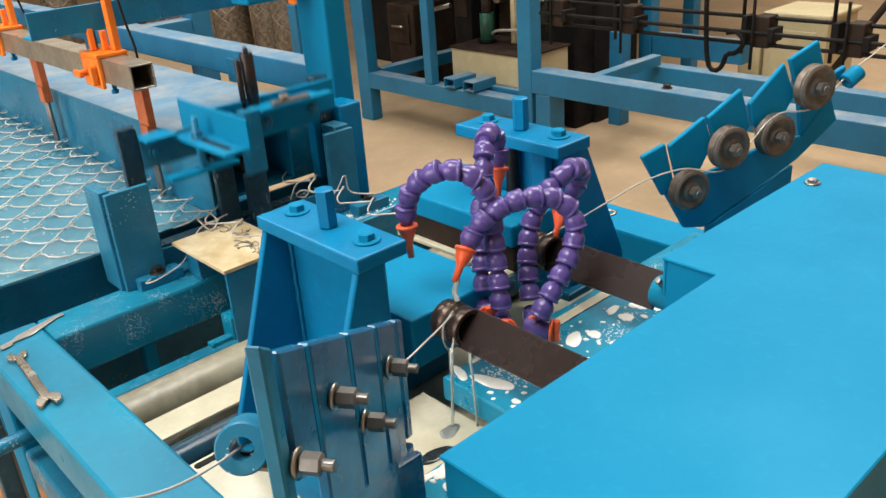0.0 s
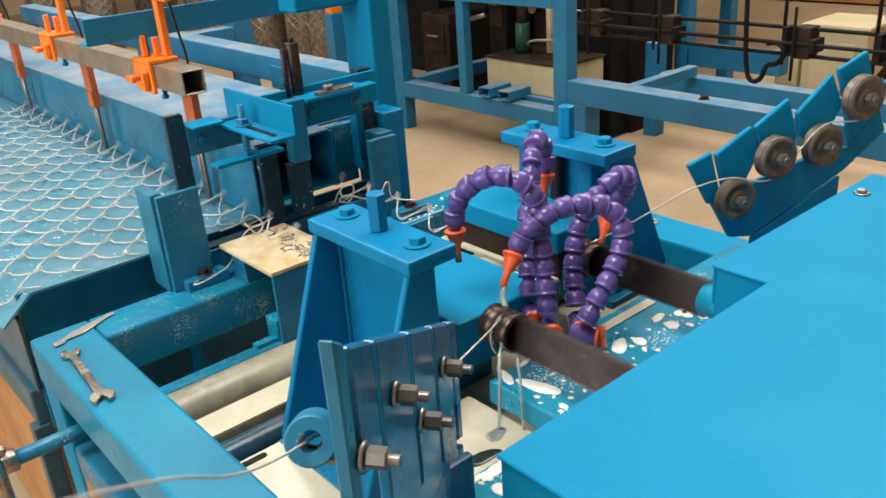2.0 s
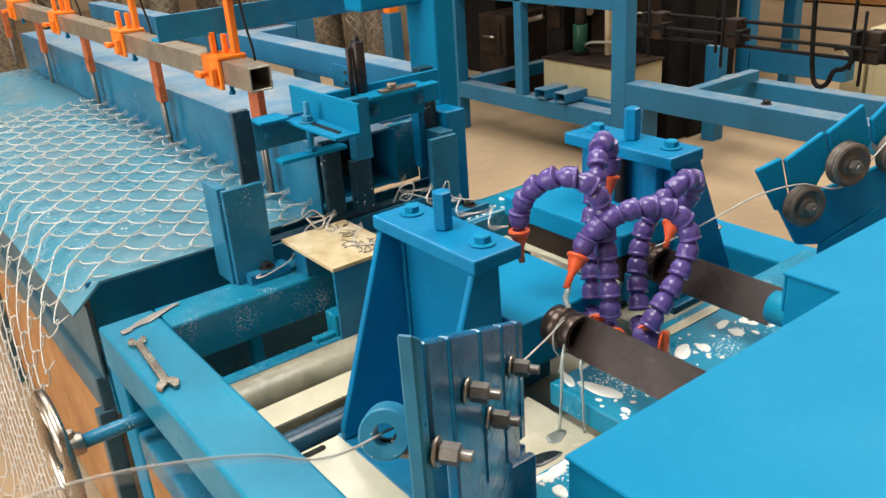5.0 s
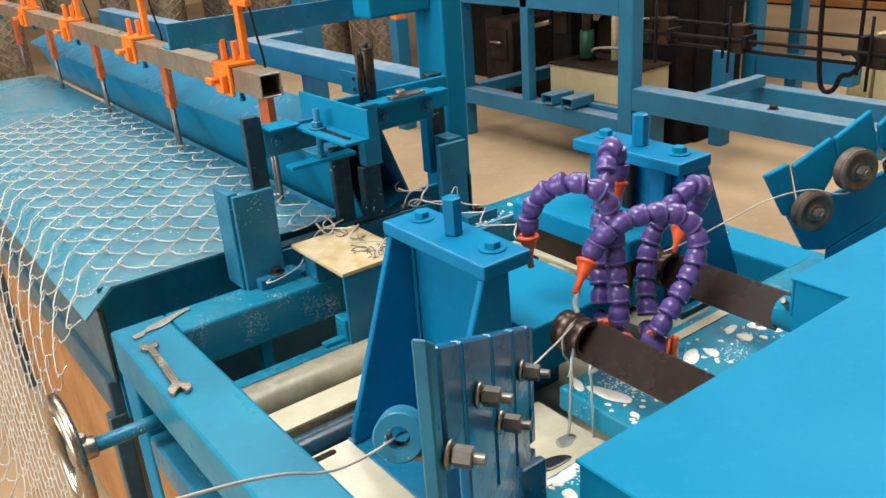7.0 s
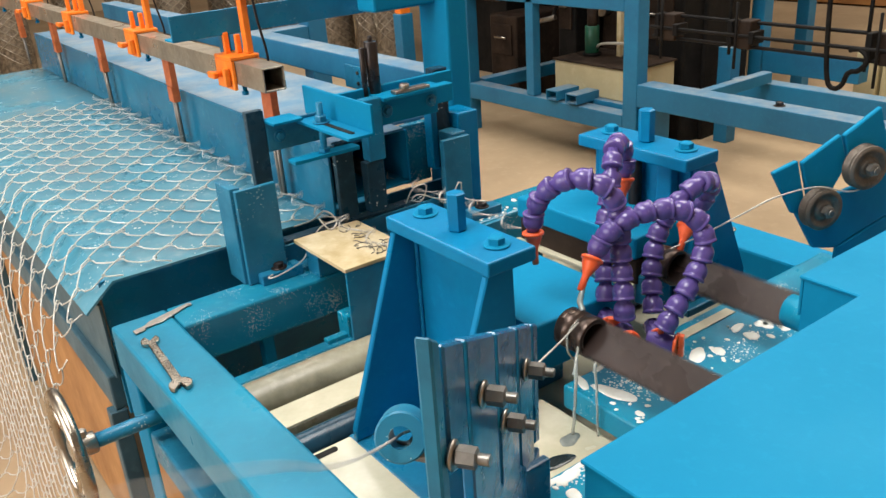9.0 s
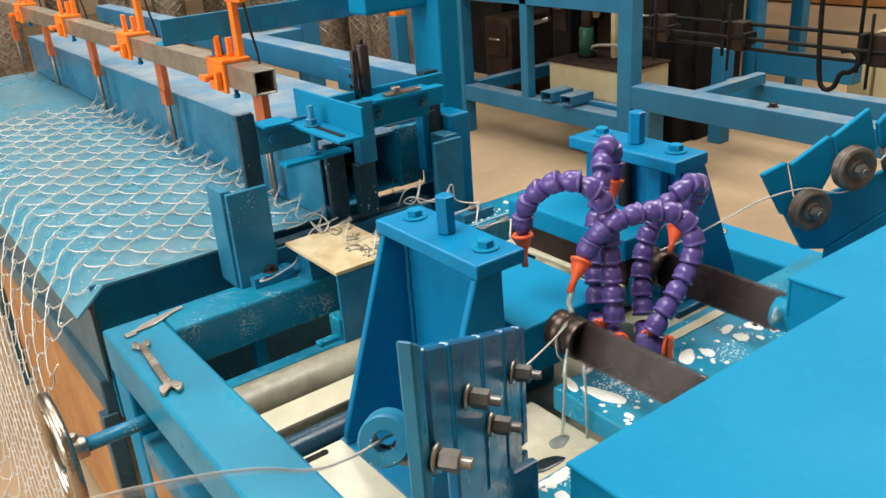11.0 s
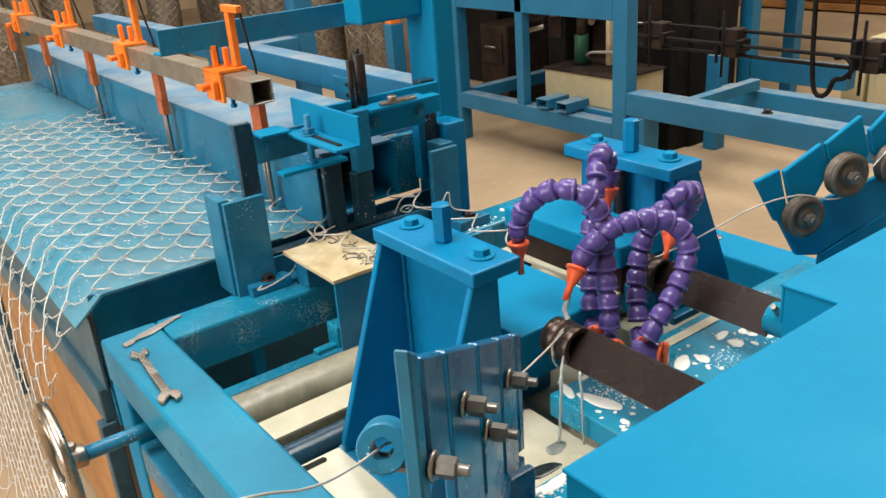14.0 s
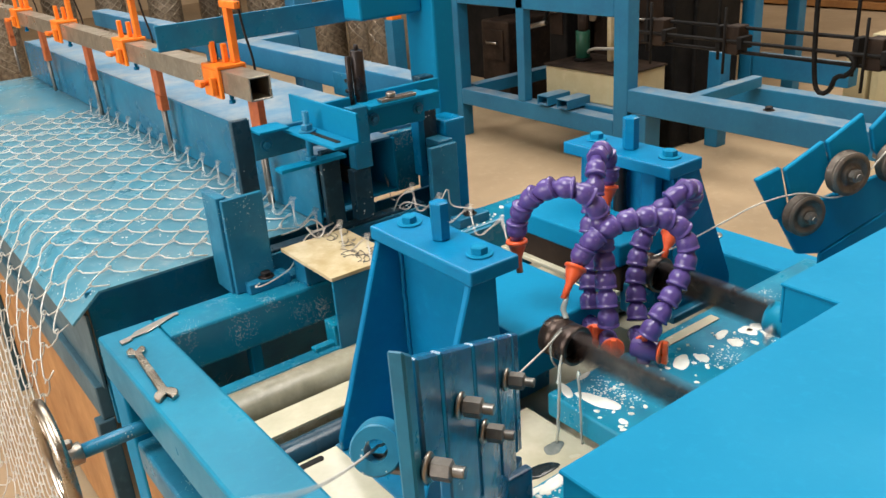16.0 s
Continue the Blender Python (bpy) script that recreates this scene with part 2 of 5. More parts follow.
def lathe(profile, m=None, seg=24, smooth=True):
    """Turns (radius, height) pairs round z."""
    bm = bmesh.new()
    rings = []
    for r, h in profile:
        rings.append([bm.verts.new((max(r, 1e-5) * math.cos(2 * math.pi * k / seg), max(r, 1e-5) * math.sin(2 * math.pi * k / seg), h)) for k in range(seg)])
    for a, b in zip(rings, rings[1:]):
        for k in range(seg):
            f = bm.faces.new((a[k], a[(k + 1) % seg], b[(k + 1) % seg], b[k]))
            f.smooth = smooth
    if profile[0] == profile[-1]:
        bmesh.ops.remove_doubles(bm, verts=bm.verts[:], dist=1e-6)
    else:
        for ring, flip in ((rings[0], True), (rings[-1], False)):
            f = bm.faces.new(ring[::-1] if flip else ring)
            f.smooth = False
    bmesh.ops.recalc_face_normals(bm, faces=bm.faces[:])
    if m is not None:
        bmesh.ops.transform(bm, matrix=m, verts=bm.verts[:])
    return bm


def rod(p0, p1, r, seg=20, edge=0.0015):
    h = (Vector(p1) - Vector(p0)).length
    e = min(edge, r * 0.4)
    return lathe([(r - e, 0), (r, e), (r, h - e), (r - e, h)], along(p0, p1), seg)


def hexagon(p0, p1, r, edge=0.0015):
    h = (Vector(p1) - Vector(p0)).length
    return lathe([(r - edge, 0), (r, edge), (r, h - edge), (r - edge * 2, h)], along(p0, p1), 6, False)


def sweep(points, r, seg=6, closed=False):
    """A round wire through points."""
    bm = bmesh.new()
    pts = [Vector(p) for p in points]
    rings = []
    ref = Vector((0.3, 0.2, 1)).normalized()
    for i, p in enumerate(pts):
        a = pts[max(i - 1, 0)] if not closed else pts[i - 1]
        b = pts[min(i + 1, len(pts) - 1)] if not closed else pts[(i + 1) % len(pts)]
        t = (b - a).normalized()
        u = ref - t * ref.dot(t)
        if u.length < 0.05:
            u = Vector((1, 0, 0)) - t * t.x
        u.normalize()
        ref = u
        v = t.cross(u)
        rings.append([bm.verts.new(p + r * (math.cos(2 * math.pi * k / seg) * u + math.sin(2 * math.pi * k / seg) * v)) for k in range(seg)])
    pairs = list(zip(rings, rings[1:])) + ([(rings[-1], rings[0])] if closed else [])
    for a, b in pairs:
        for k in range(seg):
            f = bm.faces.new((a[k], a[(k + 1) % seg], b[(k + 1) % seg], b[k]))
            f.smooth = True
    if not closed:
        bm.faces.new(rings[0][::-1])
        bm.faces.new(rings[-1])
    return bm


def spline(points, n):
    """n points at even steps along a smooth curve through points."""
    p = [Vector(q) for q in points]
    p = [2 * p[0] - p[1]] + p + [2 * p[-1] - p[-2]]
    fine = []
    for i in range(1, len(p) - 2):
        for k in range(24):
            t = k / 24
            fine.append(0.5 * (2 * p[i] + (p[i + 1] - p[i - 1]) * t + (2 * p[i - 1] - 5 * p[i] + 4 * p[i + 1] - p[i + 2]) * t * t + (3 * p[i] - p[i - 1] - 3 * p[i + 1] + p[i + 2]) * t ** 3))
    fine.append(p[-2])
    s = [0.0]
    for a, b in zip(fine, fine[1:]):
        s.append(s[-1] + (b - a).length)
    out, j = [], 0
    for k in range(n):
        w = s[-1] * k / (n - 1)
        while j < len(s) - 2 and s[j + 1] < w:
            j += 1
        f = (w - s[j]) / max(s[j + 1] - s[j], 1e-9)
        out.append(fine[j].lerp(fine[j + 1], min(max(f, 0), 1)))
    return out, s[-1]


def prism(outline, m, thick, bev=0.002):
    """A plate: a 2D outline in m's xy plane, thick along m's z, centred."""
    bm = bmesh.new()
    vs = [bm.verts.new((x, y, -thick / 2)) for x, y in outline]
    face = bm.faces.new(vs)
    got = bmesh.ops.extrude_face_region(bm, geom=[face])
    bmesh.ops.translate(bm, verts=[g for g in got["geom"] if isinstance(g, bmesh.types.BMVert)], vec=(0, 0, thick))
    bmesh.ops.recalc_face_normals(bm, faces=bm.faces[:])
    if bev:
        bmesh.ops.bevel(bm, geom=bm.edges[:], offset=min(bev, thick * 0.3), segments=1, affect="EDGES")
    bmesh.ops.transform(bm, matrix=m, verts=bm.verts[:])
    return bm


def hollow(x0, x1, y0, y1, z0, z1, wall, axis="y"):
    """A square tube open at both ends."""
    bm = bmesh.new()
    rings = []
    for end in (0, 1):
        for w in (0, wall):
            if axis == "y":
                y = (y0, y1)[end]
                c = [(x0 + w, y, z0 + w), (x1 - w, y, z0 + w), (x1 - w, y, z1 - w), (x0 + w, y, z1 - w)]
            else:
                x = (x0, x1)[end]
                c = [(x, y0 + w, z0 + w), (x, y1 - w, z0 + w), (x, y1 - w, z1 - w), (x, y0 + w, z1 - w)]
            rings.append([bm.verts.new(p) for p in c])
    for a, b in ((0, 2), (1, 3), (0, 1), (2, 3)):
        for k in range(4):
            bm.faces.new((rings[a][k], rings[a][(k + 1) % 4], rings[b][(k + 1) % 4], rings[b][k]))
    bmesh.ops.recalc_face_normals(bm, faces=bm.faces[:])
    bmesh.ops.bevel(bm, geom=bm.edges[:], offset=0.0012, segments=1, affect="EDGES")
    return bm


def upright(at, degrees):
    """A vertical plane through a point: its x runs along the plan direction, its y upwards."""
    a = radians(degrees)
    d = Vector((math.cos(a), math.sin(a), 0))
    m = Matrix((d, (0, 0, 1), d.cross(Vector((0, 0, 1))))).transposed().to_4x4()
    m.translation = at
    return m


def bolt(parent, foot, up, r, material, washer=True, name="bolt"):
    """A hexagon head with its washer."""
    foot, up = Vector(foot), Vector(up).normalized()
    bm = hexagon(foot, foot + up * r * 1.1, r)
    if washer:
        merge(bm, rod(foot - up * 0.0002, foot + up * 0.003, r * 1.55))
    return part(name, bm, material, parent)


# ---------- hall ----------
def hall():
    solo("floor", box(-5, 11, -5, 15, -0.2, 0, 0), FLOOR, "dusty tan concrete workshop floor", "floor", kind="structure")
    solo("wall_north", box(10.7, 11, -5, 15, 0, 6.5, 0), PLASTER, "dim brown plastered hall wall", "wall", kind="structure")
    solo("wall_south", box(-5, -4.7, -5, 15, 0, 6.5, 0), PLASTER, "plain plastered hall wall", "wall", kind="structure")
    solo("wall_west", box(-4.7, 10.7, 14.7, 15, 0, 6.5, 0), PLASTER, "dim plastered end wall of the hall", "wall", kind="structure")
    solo("wall_east", box(-4.7, 10.7, -5, -4.7, 0, 6.5, 0), PLASTER, "plain plastered end wall", "wall", kind="structure")
    solo("ceiling", box(-5, 11, -5, 15, 6.5, 6.7, 0), ROOF, "grey sheet roof of the hall", "ceiling", kind="structure")


# ---------- base frame of the machine ----------
AX, AZ = 0.812, 0.918      # axis of the first coil former
BX, BZ = 1.062, 0.925      # axis of the second


def base_frame():
    t = thing("machine_bed", (0.95, 0.7, 0), "bright blue painted steel tube bed of a mesh machine", "machine bed")
    Z = 0.80
    part("side_beam", box(0.346, 0.451, -0.30, 1.466, Z - 0.088, Z, 0.006), BLUE_BED, t)
    part("cross_beam", box(0.4515, 1.44, 1.366, 1.466, Z - 0.088, Z, 0.006), BLUE_SPECK, t, "coolant-splashed cross beam")
    part("side_beam", box(1.4405, 1.55, -0.30, 1.466, Z - 0.12, Z, 0.006), BLUE, t)
    part("lower_beam", box(0.35, 0.45, -0.195, 1.3755, 0.545, 0.61, 0.006), BLUE_DULL, t)
    part("lower_beam", box(0.4515, 1.44, 1.37, 1.46, 0.36, 0.46, 0.006), BLUE_DUSTY, t)
    for x, y in ((0.348, 1.376), (1.45, 1.376), (0.348, -0.29), (1.45, -0.29)):
        part("leg", box(x, x + 0.09, y, y + 0.088, 0, Z - (0.0885 if x < 1 else 0.1205), 0.006), BLUE, t)
    # bed plate under the formers, with drips of coolant
    part("bed_plate", box(0.7765, 1.44, 0.26, 0.708, 0.807, 0.845, 0.004), BLUE_WET, t, "coolant-splashed bed plate")
    part("bed_plate", box(0.52, 0.775, 0.26, 0.598, 0.765, 0.815, 0.004), BLUE_WET, t, "coolant-splashed bed plate")
    part("strip", box(0.94, 1.13, 0.672, 0.690, 0.8456, 0.8475, 0.0006), MILK, t, "milky wet strip")
    part("bearer", box(0.90, 1.40, 0.30, 0.66, 0.6655, 0.8065, 0.004), BLUE_WORN, t)
    part("shelf", box(0.63, 0.7755, 0.5985, 0.752, 0.790, 0.800, 0.002), MILK, t, "milky wet shelf")
    part("bearer", box(0.64, 0.76, 0.61, 0.74, 0.6985, 0.7895, 0.004), BLUE_WORN, t)
    part("bearer", box(0.56, 0.62, -0.25, 0.259, 0.70, 0.80, 0.004), BLUE, t)
    tr = part("tray", box(0.46, 1.43, 0.28, 1.35, 0.655, 0.665, 0.002), CREAM, t, "cream coolant tray")
    part("tray_edge", box(0.4535, 0.4595, 0.28, 1.35, 0.62, 0.70, 0.002), CREAM, tr)
    part("tray_edge", box(1.4305, 1.4365, 0.28, 1.35, 0.62, 0.70, 0.002), CREAM, tr)
    # rail, feed roller and tie bar lying across the opening
    part("rail", both(box(0.452, 0.86, 1.258, 1.290, 0.690, 0.706, 0.004), box(0.452, 0.86, 1.284, 1.290, 0.665, 0.695, 0.002), box(0.452, 0.80, 1.250, 1.2575, 0.672, 0.700, 0.002)), BLUE_SPECK, t, "coolant-speckled rail")
    part("stop", both(box(0.735, 0.775, 1.266, 1.306, 0.700, 0.752, 0.003), box(0.69, 0.74, 1.27, 1.288, 0.7005, 0.715, 0.002)), BLUE_WET, t)
    part("roller", rod((0.452, 1.215, 0.68), (1.40, 1.215, 0.68), 0.042, 32), CREAM, t, "cream feed roller")
    part("tie_bar", rod((0.452, 1.035, 0.685), (1.40, 1.035, 0.685), 0.026, 24), TEAL_DARK, t, "dark blue round tie bar")
    part("strip", box(0.472, 1.41, 1.085, 1.150, 0.695, 0.70, 0.001), MILK, t, "milky wet strip")
    part("strip", box(0.472, 1.20, 0.582, 0.995, 0.692, 0.698, 0.001), MILK, t, "milky wet base plate")
    part("slot", both(box(0.505, 0.535, 0.975, 0.988, 0.6982, 0.6995, 0.0005), rod((0.505, 0.9815, 0.6982), (0.505, 0.9815, 0.6995), 0.0065, 16), rod((0.535, 0.9815, 0.6982), (0.535, 0.9815, 0.6995), 0.0065, 16)), BLACK, t, "dark slot")
    part("back_panel", box(0.4505, 1.44, 1.468, 1.474, 0.10, 0.711, 0.001), BLUE_WORN, t)
    part("post", box(0.60, 0.625, 1.375, 1.40, 0.462, 0.711, 0.003), BLUE, t)
    # a slotted washer by the far side
    part("washer", lathe([(0.011, 0), (0.019, 0), (0.019, 0.002), (0.011, 0.002), (0.011, 0)], Matrix.Translation((1.50, 0.955, 0.8005)), 24), STEEL, t)
    # clips that hold the trimmings by the cutter
    for x, y in ((0.682, 1.432), (1.19, 1.40)):
        part("plate", box(x - 0.045, x + 0.045, y - 0.018, y + 0.018, 0.8005, 0.822, 0.002), BLUE_WORN, t)
        bolt(t, (x, y, 0.8222), (0, 0, 1), 0.011, DARK)
    return t


def drop(rng, x, y, z, rx, ry, turn, material, label, category, group):
    """A flat irregular patch of liquid or dried coolant."""
    bm = bmesh.new()
    n = 22
    ph = [rng.uniform(0, 6.28) for _ in range(3)]
    c, d = math.cos(turn), math.sin(turn)
    ring = []
    for h, f in ((0, 1.0), (0.0008, 0.92), (0.0012, 0.6)):
        row = []
        for i in range(n):
            a = 2 * math.pi * i / n
            q = f * (1 + 0.10 * math.sin(2 * a + ph[0]) + 0.07 * math.sin(3 * a + ph[1]) + 0.04 * math.sin(5 * a + ph[2]))
            u, v = q * rx * math.cos(a), q * ry * math.sin(a)
            row.append(bm.verts.new((x + u * c - v * d, y + u * d + v * c, z + h)))
        ring.append(row)
    for a, b in zip(ring, ring[1:]):
        for i in range(n):
            bm.faces.new((a[i], a[(i + 1) % n], b[(i + 1) % n], b[i])).smooth = True
    bm.faces.new(ring[-1])
    return solo("coolant_" + category.split()[-1], bm, material, label, category, group)


def coolant():
    rng = random.Random(5)
    text = ("white dried coolant drop on the blue bed plate", "coolant drop", "coolant drops on the bed plate")
    for k in range(170):
        big = k < 30
        if rng.random() < 0.66:
            x, y, z = rng.uniform(0.785, 1.25), rng.uniform(0.47, 0.66), 0.8454
        else:
            x, y, z = rng.uniform(0.56, 0.765), rng.uniform(0.42, 0.585), 0.8154
        r = rng.uniform(0.005, 0.012) if big else rng.uniform(0.0012, 0.0036)
        drop(rng, x, y, z, r * 1.25, r, rng.uniform(0, 3.1), FOAM, *text)
    wide = ("broad white patch of coolant foam", "coolant patch", "coolant patches on the bed plate")
    for x, y, z, rx, ry, turn in ((0.814, 0.643, 0.8454, 0.034, 0.013, 1.75), (0.800, 0.694, 0.8454, 0.020, 0.008, 1.2), (0.845, 0.702, 0.8454, 0.016, 0.004, 0.1), (0.665, 0.584, 0.8154, 0.020, 0.010, 0.1), (0.72, 0.590, 0.8154, 0.050, 0.006, 0.0), (0.61, 0.590, 0.8154, 0.060, 0.006, 0.0), (0.979, 0.630, 0.8454, 0.022, 0.012, 0.4), (0.90, 0.665, 0.8454, 0.018, 0.009, 1.0), (1.09, 0.640, 0.8454, 0.016, 0.008, 0.3), (1.13, 0.615, 0.8454, 0.014, 0.009, 1.3)):
        drop(rng, x, y, z, rx, ry, turn, FOAM, *wide)
    chips = ("white coolant splash on the blue cross beam", "coolant drop", "coolant drops on the cross beam")
    for k in range(80):
        x = rng.uniform(0.88, 1.38)
        y = rng.uniform(1.372, 1.42) if 1.10 < x < 1.20 else rng.uniform(1.372, 1.424)
        r = rng.uniform(0.0012, 0.0030) if k % 6 else rng.uniform(0.004, 0.008)
        drop(rng, x, y, 0.8004, r * 1.5, r, rng.uniform(0, 3.1), FOAM, *chips)
    # one near-black and one grey glossy patch on the shelf
    shelf_patch = ("dark glossy patch on the milky shelf", "coolant puddle", "puddles on the shelf")
    drop(rng, 0.688, 0.628, 0.8003, 0.030, 0.011, -0.05, BLACK_GLOSS, *shelf_patch)
    drop(rng, 0.735, 0.652, 0.8003, 0.017, 0.012, 0.3, GREY_GLOSS, *shelf_patch)


# ---------- pedestals with slides ----------
def pedestal(x, side, y0, y1, top, foot, label):
    """side: +1 when the slide lies towards +x of the pedestal (the gussets flare to the other side)."""
    s = side
    yc = (y0 + y1) / 2
    t = thing("pedestal", (x, yc, foot), label, "pedestal", "pedestals over the formers")
    part("top_plate", box(x - 0.045, x + 0.041, y0, y1, top - 0.022, top, 0.003), BLUE_DEEP, t)
    for y in (y0 + 0.012, y1 - 0.012):
        m = Matrix.Translation((0, y, 0)) @ Matrix(((1, 0, 0, 0), (0, 0, 1, 0), (0, 1, 0, 0), (0, 0, 0, 1)))
        h = top - 0.0225
        part("gusset", prism([(x - s * 0.042, h), (x + s * 0.004, h), (x + s * 0.012, foot), (x - s * 0.150, foot), (x - s * 0.150, foot + 0.02)], m, 0.012), BLUE_DEEP, t)
    part("back_plate", box(x - s * 0.004, x + s * 0.008, y0 + 0.019, y1 - 0.019, foot, top - 0.0225, 0.002), BLUE_DEEP, t)
    rng = random.Random(int(x * 1000))
    for y in (y0 + 0.021, y1 - 0.021):
        bead = [(x - s * 0.006 + rng.uniform(-0.0008, 0.0008), y + rng.uniform(-0.0008, 0.0008), foot + (top - 0.024 - foot) * k / 60) for k in range(61)]
        part("weld_bead", sweep(bead, 0.0038, 6), BLUE_DEEP, t)
    part("foot_plate", box(x - 0.15 if s > 0 else x - 0.03, x + 0.03 if s > 0 else x + 0.15, y0 - 0.01, y1 + 0.01, foot - 0.016, foot - 0.0005, 0.003), BLUE_WORN, t)
    for y in (y0 + 0.056, y1 - 0.056):
        part("guide_post", box(x + s * 0.012, x + s * 0.032, y - 0.016, y + 0.016, foot, top - 0.0225, 0.003), BLUE_DEEP, t)
    # the adjusting screw and the two bolts of the plate
    scr = part("screw", hexagon((x, yc, top + 0.0005), (x, yc, top + 0.058), 0.0145, 0.002), BLUE_DEEP, t)
    thread = [(0.010, 0.0)]
    h = 0.0
    while h < top - 0.022 - 0.955:
        thread += [(0.012, h + 0.0015), (0.010, h + 0.003)]
        h += 0.003
    part("thread", lathe(thread, Matrix.Translation((x + s * 0.026, yc, 0.953)), 20), DARK, scr)
    for y in (yc - 0.084, yc + 0.084):
        bolt(t, (x + 0.003, y, top + 0.0003), (0, 0, 1), 0.0125, BLUE)
    return t


def slide(x0, x1, y0, y1, z0, z1, label):
    t = thing("former_block", ((x0 + x1) / 2, (y0 + y1) / 2, z0), label, "former block", "former blocks")
    part("block", box(x0, x1, y0, y1, z0, z1, 0.004), BLUE, t)
    part("foot", box(x0 + 0.05, x1 - 0.01, y1 - 0.12, y1 - 0.02, 0.846 if x0 > 1 else 0.699, z0 - 0.0005, 0.004), BLUE_WORN, t)
    return t


def former(ax, az, y0, y1, long_tube):
    t = thing("coil_former", (ax, y0, az), "dark oiled steel tube that coils the wire", "coil former", "coil formers")
    wall = [(0.0225, 0), (0.0285, 0), (0.0295, 0.001), (0.0295, 0.019), (0.0265, 0.020), (0.0265, 0.026), (0.0295, 0.027), (0.0295, y1 - y0 - 0.001), (0.0285, y1 - y0), (0.0225, y1 - y0), (0.0225, 0)]
    bm = bmesh.new()
    seg = 40
    m = along((ax, y0, az), (ax, y1, az))
    rings = [[bm.verts.new(m @ Vector((r * math.cos(2 * math.pi * k / seg), r * math.sin(2 * math.pi * k / seg), h))) for k in range(seg)] for r, h in wall]
    for a, b in zip(rings, rings[1:]):
        for k in range(seg):
            bm.faces.new((a[k], a[(k + 1) % seg], b[(k + 1) % seg], b[k])).smooth = True
    bmesh.ops.remove_doubles(bm, verts=bm.verts[:], dist=1e-6)
    bmesh.ops.recalc_face_normals(bm, faces=bm.faces[:])
    part("tube", bm, RING, t)
    if ax > 0.9:
        part("saddle", box(ax - 0.022, ax + 0.022, y0 + 0.03, y0 + 0.07, 0.846 if ax > 0.85 else 0.70, az - 0.0265, 0.003), BLUE_WORN, t)
    if long_tube:
        part("outlet", rod((ax, y1 + 0.001, az), (ax, y1 + long_tube, az), 0.013, 28), BLACK, t, "dark outlet tube")
    return t


def blade(ax, az, y0, y1):
    """The flat winding blade, which turns on its axis; built with its axis through the thing's origin."""
    t = thing("winding_blade", (ax, y0, az), "dark oiled flat steel winding blade on its shaft", "winding blade", "winding blades")
    part("blade", box(ax - 0.030, ax + 0.030, y0 + 0.035, y1, az - 0.003, az + 0.003, 0.001), BLADE, t)
    part("shaft", rod((ax, y0 - 0.08, az), (ax, y0 + 0.042, az), 0.0245, 28), BLUE_WET, t, "blue painted shaft end")
    part("key", rod((ax + 0.004, y0 + 0.022, az + 0.02), (ax + 0.004, y0 + 0.022, az + 0.047), 0.005, 12), STEEL, t, "small locking screw")
    return t


# ---------- the drive cover ----------
def cover():
    t = thing("drive_cover", (1.0, 0.27, 0), "large glossy blue sheet metal drive cover", "machine cover")
    m = Matrix.Translation((0, 0, 1.0175))
    part("top", prism([(0.512, 0.412), (0.512, 0.122), (1.462, 0.122), (1.462, 0.492), (0.992, 0.492), (0.992, 0.412)], m, 0.005, 0.0015), BLUE, t)
    part("side_panel", box(0.5145, 0.5185, 0.126, 0.408, 0.816, 1.0145, 0.001), BLUE, t)
    part("side_panel", box(0.519, 0.99, 0.404, 0.408, 0.99, 1.0145, 0.001), BLUE, t)
    part("side_panel", box(0.994, 1.458, 0.486, 0.490, 0.962, 1.0145, 0.001), BLUE, t)
    part("side_panel", box(0.994, 0.998, 0.410, 0.4855, 0.846, 1.0145, 0.001), BLUE, t)
    part("side_panel", box(1.10, 1.458, 0.4865, 0.4905, 0.846, 0.9615, 0.001), BLUE, t)
    part("side_panel", box(1.4545, 1.4585, 0.126, 0.4855, 0.802, 1.0145, 0.001), BLUE, t)
    part("side_panel", box(0.519, 1.4535, 0.126, 0.130, 0.816, 1.0145, 0.001), BLUE, t)
    for x, y in ((1.36, 0.462), (1.39, 0.20)):
        bolt(t, (x, y, 1.0203), (0, 0, 1), 0.008, STEEL)
    return t


# ---------- wire guides ----------
def nut(parent, at, out, r):
    at, out = Vector(at), Vector(out)
    n = part("nut", hexagon(at + out * 0.006, at + out * 0.024, r), NUT, parent, "bare steel nut")
    part("washer", rod(at + out * 0.001, at + out * 0.0055, r * 1.35, 24), STEEL, n)
    stud = [(r * 0.50, 0.0), (r * 0.50, 0.068)]
    for k in range(5):
        stud += [(r * 0.56, 0.069 + 0.0022 * k), (r * 0.49, 0.0701 + 0.0022 * k)]
    part("stud", lathe(stud, along(at - out * 0.045, at + out * 0.04), 16), NUT, n)
    part("head", hexagon(at - out * 0.034, at - out * 0.0135, r), NUT, n)


